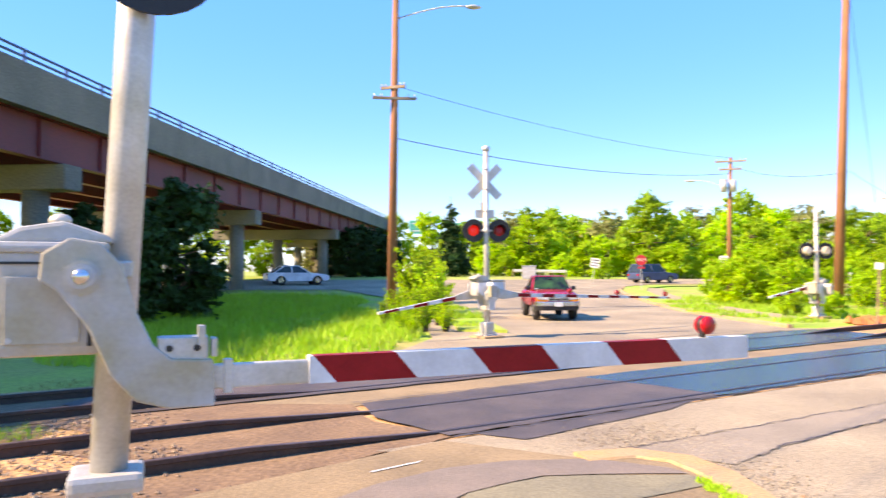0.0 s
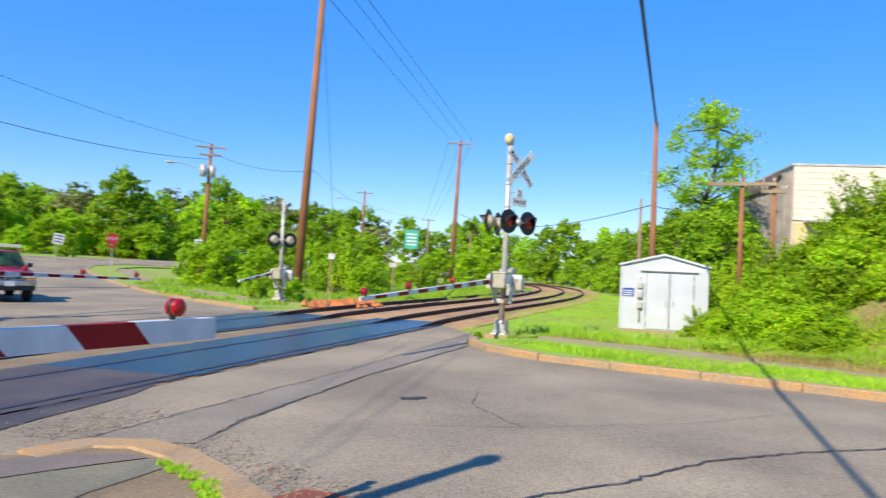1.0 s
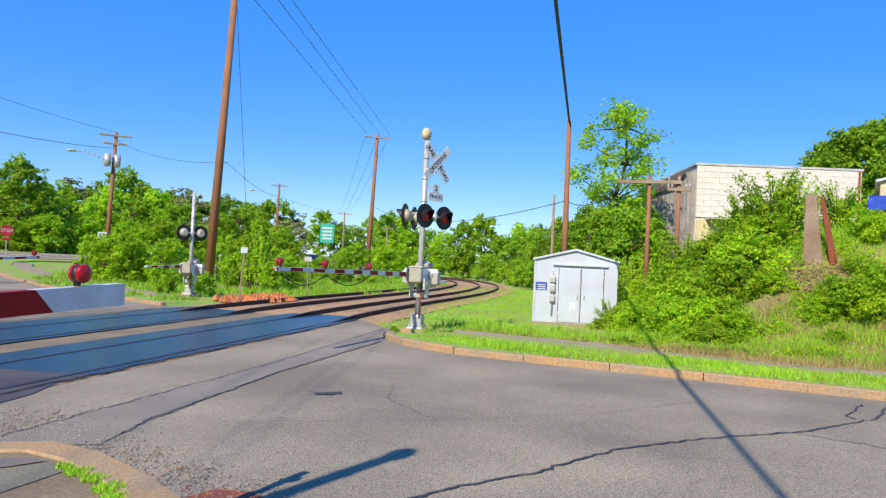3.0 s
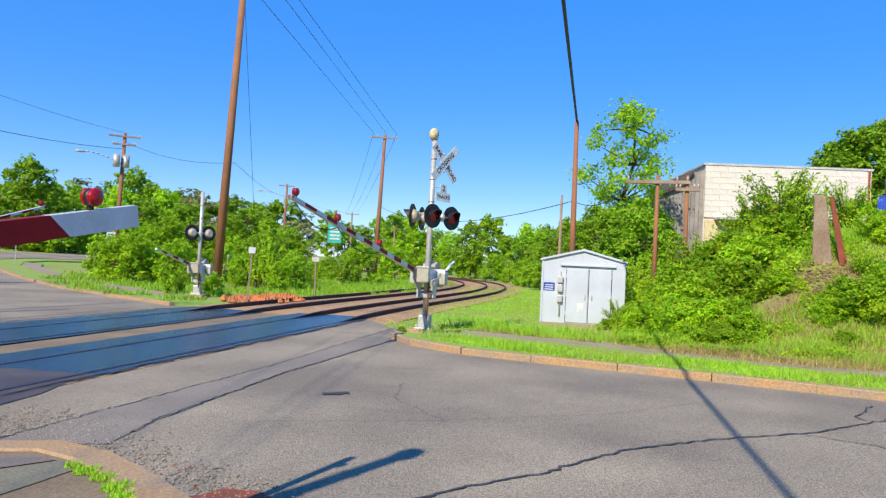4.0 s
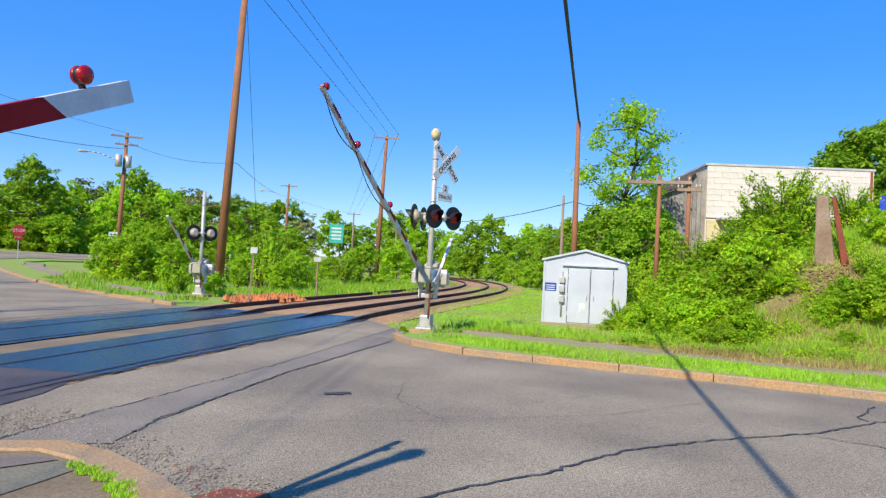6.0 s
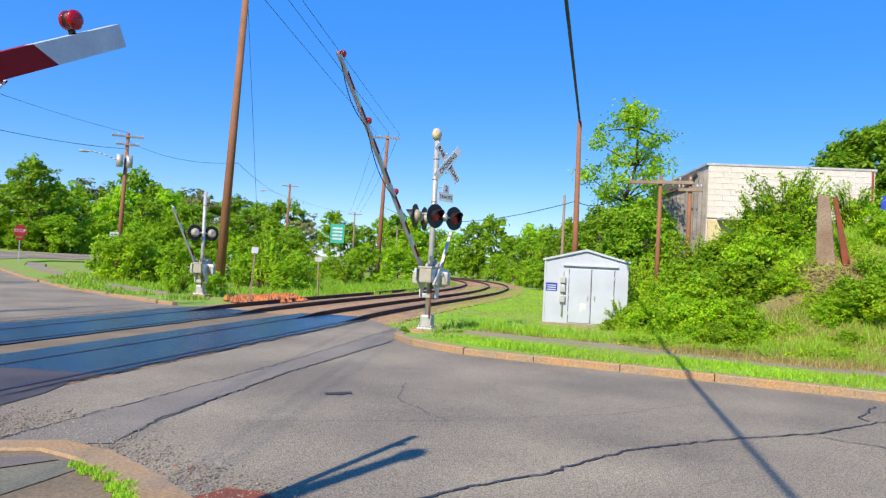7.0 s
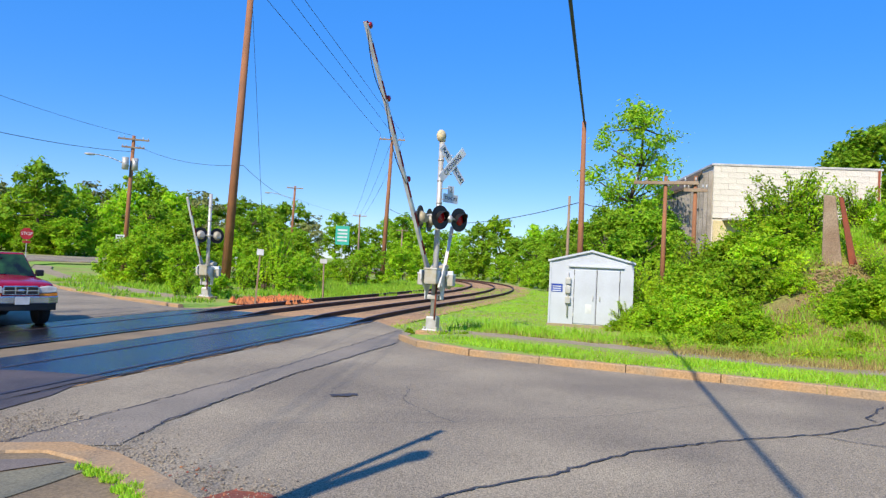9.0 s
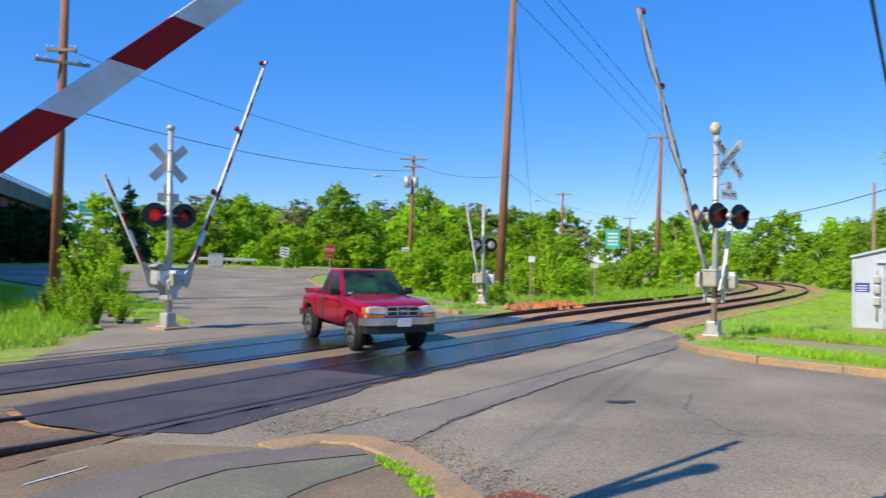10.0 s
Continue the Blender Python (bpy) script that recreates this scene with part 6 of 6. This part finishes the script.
scatter("gravel", "loose grey gravel broken from the road edge", "gravel", [(2.4, 8.6, 0.6), (2.6, 7.9, 0.6), (2.75, 7.2, 0.45), (2.85, 6.5, 0.4), (2.9, 5.8, 0.4), (3.0, 5.2, 0.45), (1.8, 8.2, 0.5)], 1900, 0.013, M["stone"], 3)
scatter("brick_rubble", "red-brown brick crumbs at the road edge", "rubble", [(2.85, 5.3, 0.35), (2.95, 5.9, 0.25), (2.8, 4.9, 0.4)], 70, 0.016, M["brick"], 4)
sheet("clay_patch", [(2.66, 5.22), (2.95, 5.28), (3.14, 5.05), (3.12, 4.6), (2.8, 4.3), (2.62, 4.8)], 0.006, M["rust"], label="reddish-brown clay washed out at the kerb", category="road patch", rough_edge=0.04, step=0.3)
scatter("ballast_stones", "loose pinkish ballast stones between the rails", "ballast", [an(-1.0, 7.95) + (1.6,), an(-3.5, 7.9) + (1.8,), an(-1.5, 9.7) + (1.6,), an(-4, 9.8) + (2.0,), an(-2, 6.4) + (1.4,), an(0.2, 6.2) + (1.0,), an(-4.5, 6.0) + (1.6,), an(-3, 11.4) + (2.0,), an(1.2, 7.9) + (0.8,), an(1.4, 9.8) + (0.9,), an(-7, 8) + (2.2,), an(-7, 11) + (2.2,), an(-0.5, 7.9) + (0.9,)], 17000, 0.024, M["stone2"], 5)
scatter("earth_clods", "heap of orange-brown earth and torn netting", "debris", [(14.6 + 0.35 * i, 25.6 + 0.17 * i + 0.1 * (i % 2), 0.55) for i in range(10)] + [(15.6, 25.0, 0.5), (16.4, 25.6, 0.6), (14.2, 25.0, 0.4)], 1000, 0.11, M["netting"], 6, flat=1.2)
scatter("bank_debris", "dry brown sticks and leaf litter on the bank", "debris", [(*polar(az, d), 1.1) for az, d in ((68, 18.8), (71.5, 23.8), (73, 23.9), (70, 21.8), (71, 18.4), (74, 18.6), (76.5, 19), (72, 20.5), (75, 21), (77, 23), (70, 20.2), (66, 18.9), (74.5, 24.5), (63.5, 19.2), (69, 17.7), (72, 17.5), (75, 17.6), (66, 17.9), (78, 18.4), (60, 18.9), (57, 19.3))], 7500, 0.055, M["litter"], 7, flat=0.35)


def grass(name, label, cells, n, h, w, seed, material="blade"):
    """Grass blades over patches (x, y, radius), each blade a bent strip."""
    rs = np.random.RandomState(seed)
    wt2 = np.array([c[2] ** 2 for c in cells])
    which = rs.choice(len(cells), n, p=wt2 / wt2.sum())
    c = np.array([q[:3] for q in cells])[which]
    ang, rad = rs.uniform(0, 6.283, n), np.sqrt(rs.rand(n)) * c[:, 2]
    x, y = c[:, 0] + np.cos(ang) * rad, c[:, 1] + np.sin(ang) * rad
    clump = 0.55 + 0.8 * (np.sin(x * 2.1 + y) * np.cos(y * 1.7 - x * 0.6) > 0) * rs.rand(n)
    hh = h * clump * rs.uniform(0.5, 1.3, n)
    z = np.array([height(a, b) for a, b in zip(x, y)]) + np.array([q[3] if len(q) > 3 else -0.03 for q in cells])[which]
    d = rs.uniform(0, 6.283, n)
    lx, ly = np.cos(d) * w / 2, np.sin(d) * w / 2
    bx, by = rs.normal(size=n) * hh * 0.35, rs.normal(size=n) * hh * 0.35
    v = np.stack([np.stack([x - lx, y - ly, z], 1), np.stack([x + lx, y + ly, z], 1), np.stack([x + bx, y + by, z + hh], 1)], 1).reshape(-1, 3)
    me = bpy.data.meshes.new(name)
    me.from_pydata(v.tolist(), [], np.arange(3 * n).reshape(-1, 3).tolist())
    me.materials.append(M[material])
    return tagged(new(name, me), label, "grass", "", "stuff")


def along_line(a, b, r, up, k):
    return [(a[0] + (b[0] - a[0]) * i / k, a[1] + (b[1] - a[1]) * i / k, r, up) for i in range(k + 1)]


grass("verge_grass", "short bright green grass along the kerb", along_line((12.2, 11.9), (12.6, 9.4), 0.75, 0.09, 5) + along_line((12.7, 9.2), (15.2, 2.2), 1.0, 0.09, 9) + along_line((15.2, 2.2), (17.5, -4), 1.2, 0.09, 6), 26000, 0.10, 0.022, 11)
grass("bank_grass", "long green and yellow grass at the foot of the bank", along_line((15.6, 14.2), (17.6, 8.0), 1.1, -0.03, 8) + along_line((17.6, 8.0), (19.5, 2.0), 1.2, -0.03, 7) + [(*polar(az, d), 1.4, 0.01) for az, d in ((62, 21), (65, 22), (64, 24), (67, 26), (70, 26), (73, 27), (76, 26), (69, 20.4), (74, 20.2), (72.5, 21.6))], 30000, 0.26, 0.03, 12)
grass("dry_grass", "dry straw-coloured grass on the bare slope of the bank", [(*polar(az, d), 1.3, 0.01) for az, d in ((64, 18.6), (67, 18.4), (70, 18.3), (73, 18.5), (76, 18.8), (79, 19.2), (70, 20), (73, 20.4), (76, 21), (79, 22), (72, 24), (76, 25), (78, 27), (61, 19.4), (71, 21.6), (68.5, 21), (74, 19.4))] + along_line((14.9, 13.6), (18.2, 3.5), 0.4, -0.03, 16), 34000, 0.17, 0.022, 18, "straw")
grass("field_grass", "sunlit green grass between the tracks and the shed", [(14.8, 15.6, 1.2), (16.5, 16, 2.0), (18.5, 16.2, 2.2), (20, 18, 2.6), (23, 20, 3.2), (26, 21, 3.5), (29, 23, 3.5), (33, 26, 4), (38, 30, 5), (44, 34, 6), (17.5, 13.6, 1.5)], 30000, 0.065, 0.03, 13)
grass("far_grass", "green grass beyond the tracks with taller weeds", [(12.0, 25, 0.9, 0.1), (11.3, 28, 0.9, 0.1), (11.2, 31, 1.0, 0.1), (11.9, 35, 1.2, 0.1), (13.2, 40, 1.4, 0.1), (15.5, 44, 1.4, 0.1), (15, 29.5, 1.4), (16, 33, 2.0), (16, 37, 2.4), (18, 42, 3), (21, 47, 3.4), (24, 41, 4), (20, 31, 3), (24, 33, 3.5), (28, 36, 4), (34, 42, 5), (40, 47, 6)], 34000, 0.26, 0.05, 14)
grass("left_grass", "bright sunlit long grass beside the far tracks", [(0.9, 24, 0.6, 0.08), (0.9, 28, 0.7, 0.08), (0.5, 34, 0.7, 0.08), (-2.5, 22.5, 1.6), (-2.2, 25.5, 1.5), (-4.5, 24, 2.2), (-5.5, 21, 2.4), (-7, 25, 3), (-8, 20, 2.6), (-3, 29, 1.8), (-11, 23, 3.4), (-12, 30, 4.5), (-7, 33, 4), (-9, 40, 5), (-4.5, 19, 1.8), (-7, 16.5, 1.8), (-2.4, 18.3, 1.3), (-1.6, 20.4, 1.0), (-3.6, 16.8, 1.3), (-5.2, 15.4, 1.4), (-1.2, 21.6, 0.7), (-1.3, 24.0, 0.8), (-1.5, 27.0, 0.9), (-1.6, 30.0, 0.9)], 48000, 0.30, 0.04, 15)
grass("weeds", "small green weeds growing between the rails", [an(a, n) + (r,) for a, n, r in ((-1, 9.7, 0.8), (-3, 9.6, 0.9), (-5, 9.7, 1.2), (-2, 7.2, 0.5), (-3.6, 8.6, 0.6), (0.5, 9.8, 0.4), (-5, 13.2, 1.4), (-2, 13.4, 1.2), (-8, 13, 2))] + [(3.05, 4.75, 0.12), (13.2, 13.6, 0.35, 0.05), (13.7, 13.5, 0.3, 0.05), (14.4, 13.7, 0.4)], 7000, 0.15, 0.022, 16)
grass("rail_straw", "dry straw and weeds between the old rails", [an(a, n) + (r,) for a, n, r in ((-1, 9.7, 1.0), (-3, 9.7, 1.1), (-5.5, 9.7, 1.3), (-2, 6.4, 0.7), (-4, 6.3, 0.9), (0.8, 9.8, 0.7), (-2, 8.0, 0.6), (-4.5, 8.0, 0.7), (-3, 11.4, 0.8), (-6, 11.4, 1.0), (-1, 13.4, 0.9), (1.5, 13.6, 0.7))], 7000, 0.09, 0.014, 19, "straw")
grass("kerb_weeds", "tuft of bright green grass growing along the low kerb", [(2.28, 6.25, 0.11, 0.02), (2.31, 6.0, 0.10, 0.02), (2.3, 5.7, 0.12, 0.02), (2.25, 5.45, 0.10, 0.02), (2.24, 6.45, 0.07, 0.02)], 1300, 0.042, 0.012, 17)


# ---- what moves ----
def motions():
    def swing(arm, rows):
        base = arm.matrix_basis.translation.copy()
        walk(arm, [(t, pose(*base, 0, -a, 0)) for t, a in rows])
    swing(arm_a, [(0, 0), (2.5, 0.0), (2.9, 2.0), (3.4, 6.5), (3.8, 9.3), (4.2, 11.4), (4.5, 13.5), (5.0, 16.4), (5.5, 19.3), (6.2, 23), (7.0, 27), (7.5, 29.2), (8.0, 31.2), (9.0, 36.8), (10.0, 42.3)])
    swing(arm_b, [(0, -4), (2.5, -4), (2.9, -1.5), (3.4, 4.5), (3.8, 8.2), (4.0, 10.4), (4.5, 16.6), (5.0, 21.4), (5.5, 25.6), (6.2, 31.5), (7.0, 38.0), (7.5, 41.6), (8.0, 44.8), (8.5, 47.0), (9.0, 49.0), (10.0, 54)])
    swing(arm_c, [(0, -6), (2.5, -6), (3.0, 0), (3.8, 9.5), (4.5, 18), (5.0, 25), (5.5, 31), (6.5, 41), (7.5, 49), (8.2, 55), (9.0, 60), (10.0, 68)])
    swing(arm_d, [(0, -2), (2.5, -2), (3.0, 2), (4.5, 21), (5.5, 33), (7.5, 50), (9.0, 60), (10.0, 67)])
    swing_e = [(0, -8), (2.5, -8), (3.0, -3), (4.5, 18), (5.5, 30), (7.5, 47), (9.0, 57), (10.0, 63)]
    b = arm_e.matrix_basis.translation.copy()
    f = arm_f.matrix_basis.translation.copy()
    walk(arm_f, [(t, pose(*f, 0, 0, 180) @ pose(0, 0, 0, 0, -a, 0)) for t, a in ((0, 0), (2.5, 0), (3.0, 5), (4.5, 32), (5.5, 44), (7.5, 60), (9.0, 68), (10.0, 72))])
    walk(arm_e, [(t, pose(*b, 0, 0, 180) @ pose(0, 0, 0, 0, -a, 0)) for t, a in swing_e])
    # vehicles
    go = [(0, 4.15, 27.8, 2), (6.3, 4.15, 27.8, 2), (7.0, 4.2, 26.4, 2), (7.5, 4.28, 24.9, 2), (8.0, 4.4, 23.2, 2), (8.6, 4.66, 20.9, 2), (9.0, 4.74, 18.9, 3), (9.3, 4.83, 17.6, 3), (9.6, 4.96, 16.4, 4), (10.0, 5.16, 14.75, 5)]
    walk(truck, [(t, pose(x, y, height(x, y) + 0.012, 0, 0, a)) for t, x, y, a in go])

    def roll(wheels, rows, r):
        for w in wheels:
            p = w.matrix_basis.translation.copy()
            out, last = [], None
            for t, s in rows:
                if last is not None:
                    t0, s0 = last
                    k = max(1, math.ceil(abs(s - s0) / r / radians(75)))
                    out += [(t0 + (t - t0) * i / k, pose(*p, math.degrees((s0 + (s - s0) * i / k) / r), 0, 0)) for i in range(1, k + 1)]
                else:
                    out.append((t, pose(*p, math.degrees(s / r), 0, 0)))
                last = (t, s)
            walk(w, out)
    roll(truck_wheels, [(t, 27.8 - y) for t, x, y, a in go], 0.35)

    def along(car, wheels, x0, y0, rows):
        n = []
        for t, s in rows:
            x, y = x0 + 0.906 * s, y0 + 0.423 * s
            n.append((t, pose(x, y, height(x, y) + 0.01, 0, 0, 115)))
        walk(car, n)
    along(sedan, sedan_wheels, -9.6, 55.6, [(0, 0), (0.8, 13.5), (2.0, 35), (3.0, 51), (3.8, 64), (5.0, 81), (7.0, 108), (10.0, 145)])
    along(suv, suv_wheels, 20.8, 69.9, [(0, 0), (0.5, 7), (1.0, 15), (2.0, 32), (4.0, 67), (6.0, 99), (10.0, 160)])


motions()
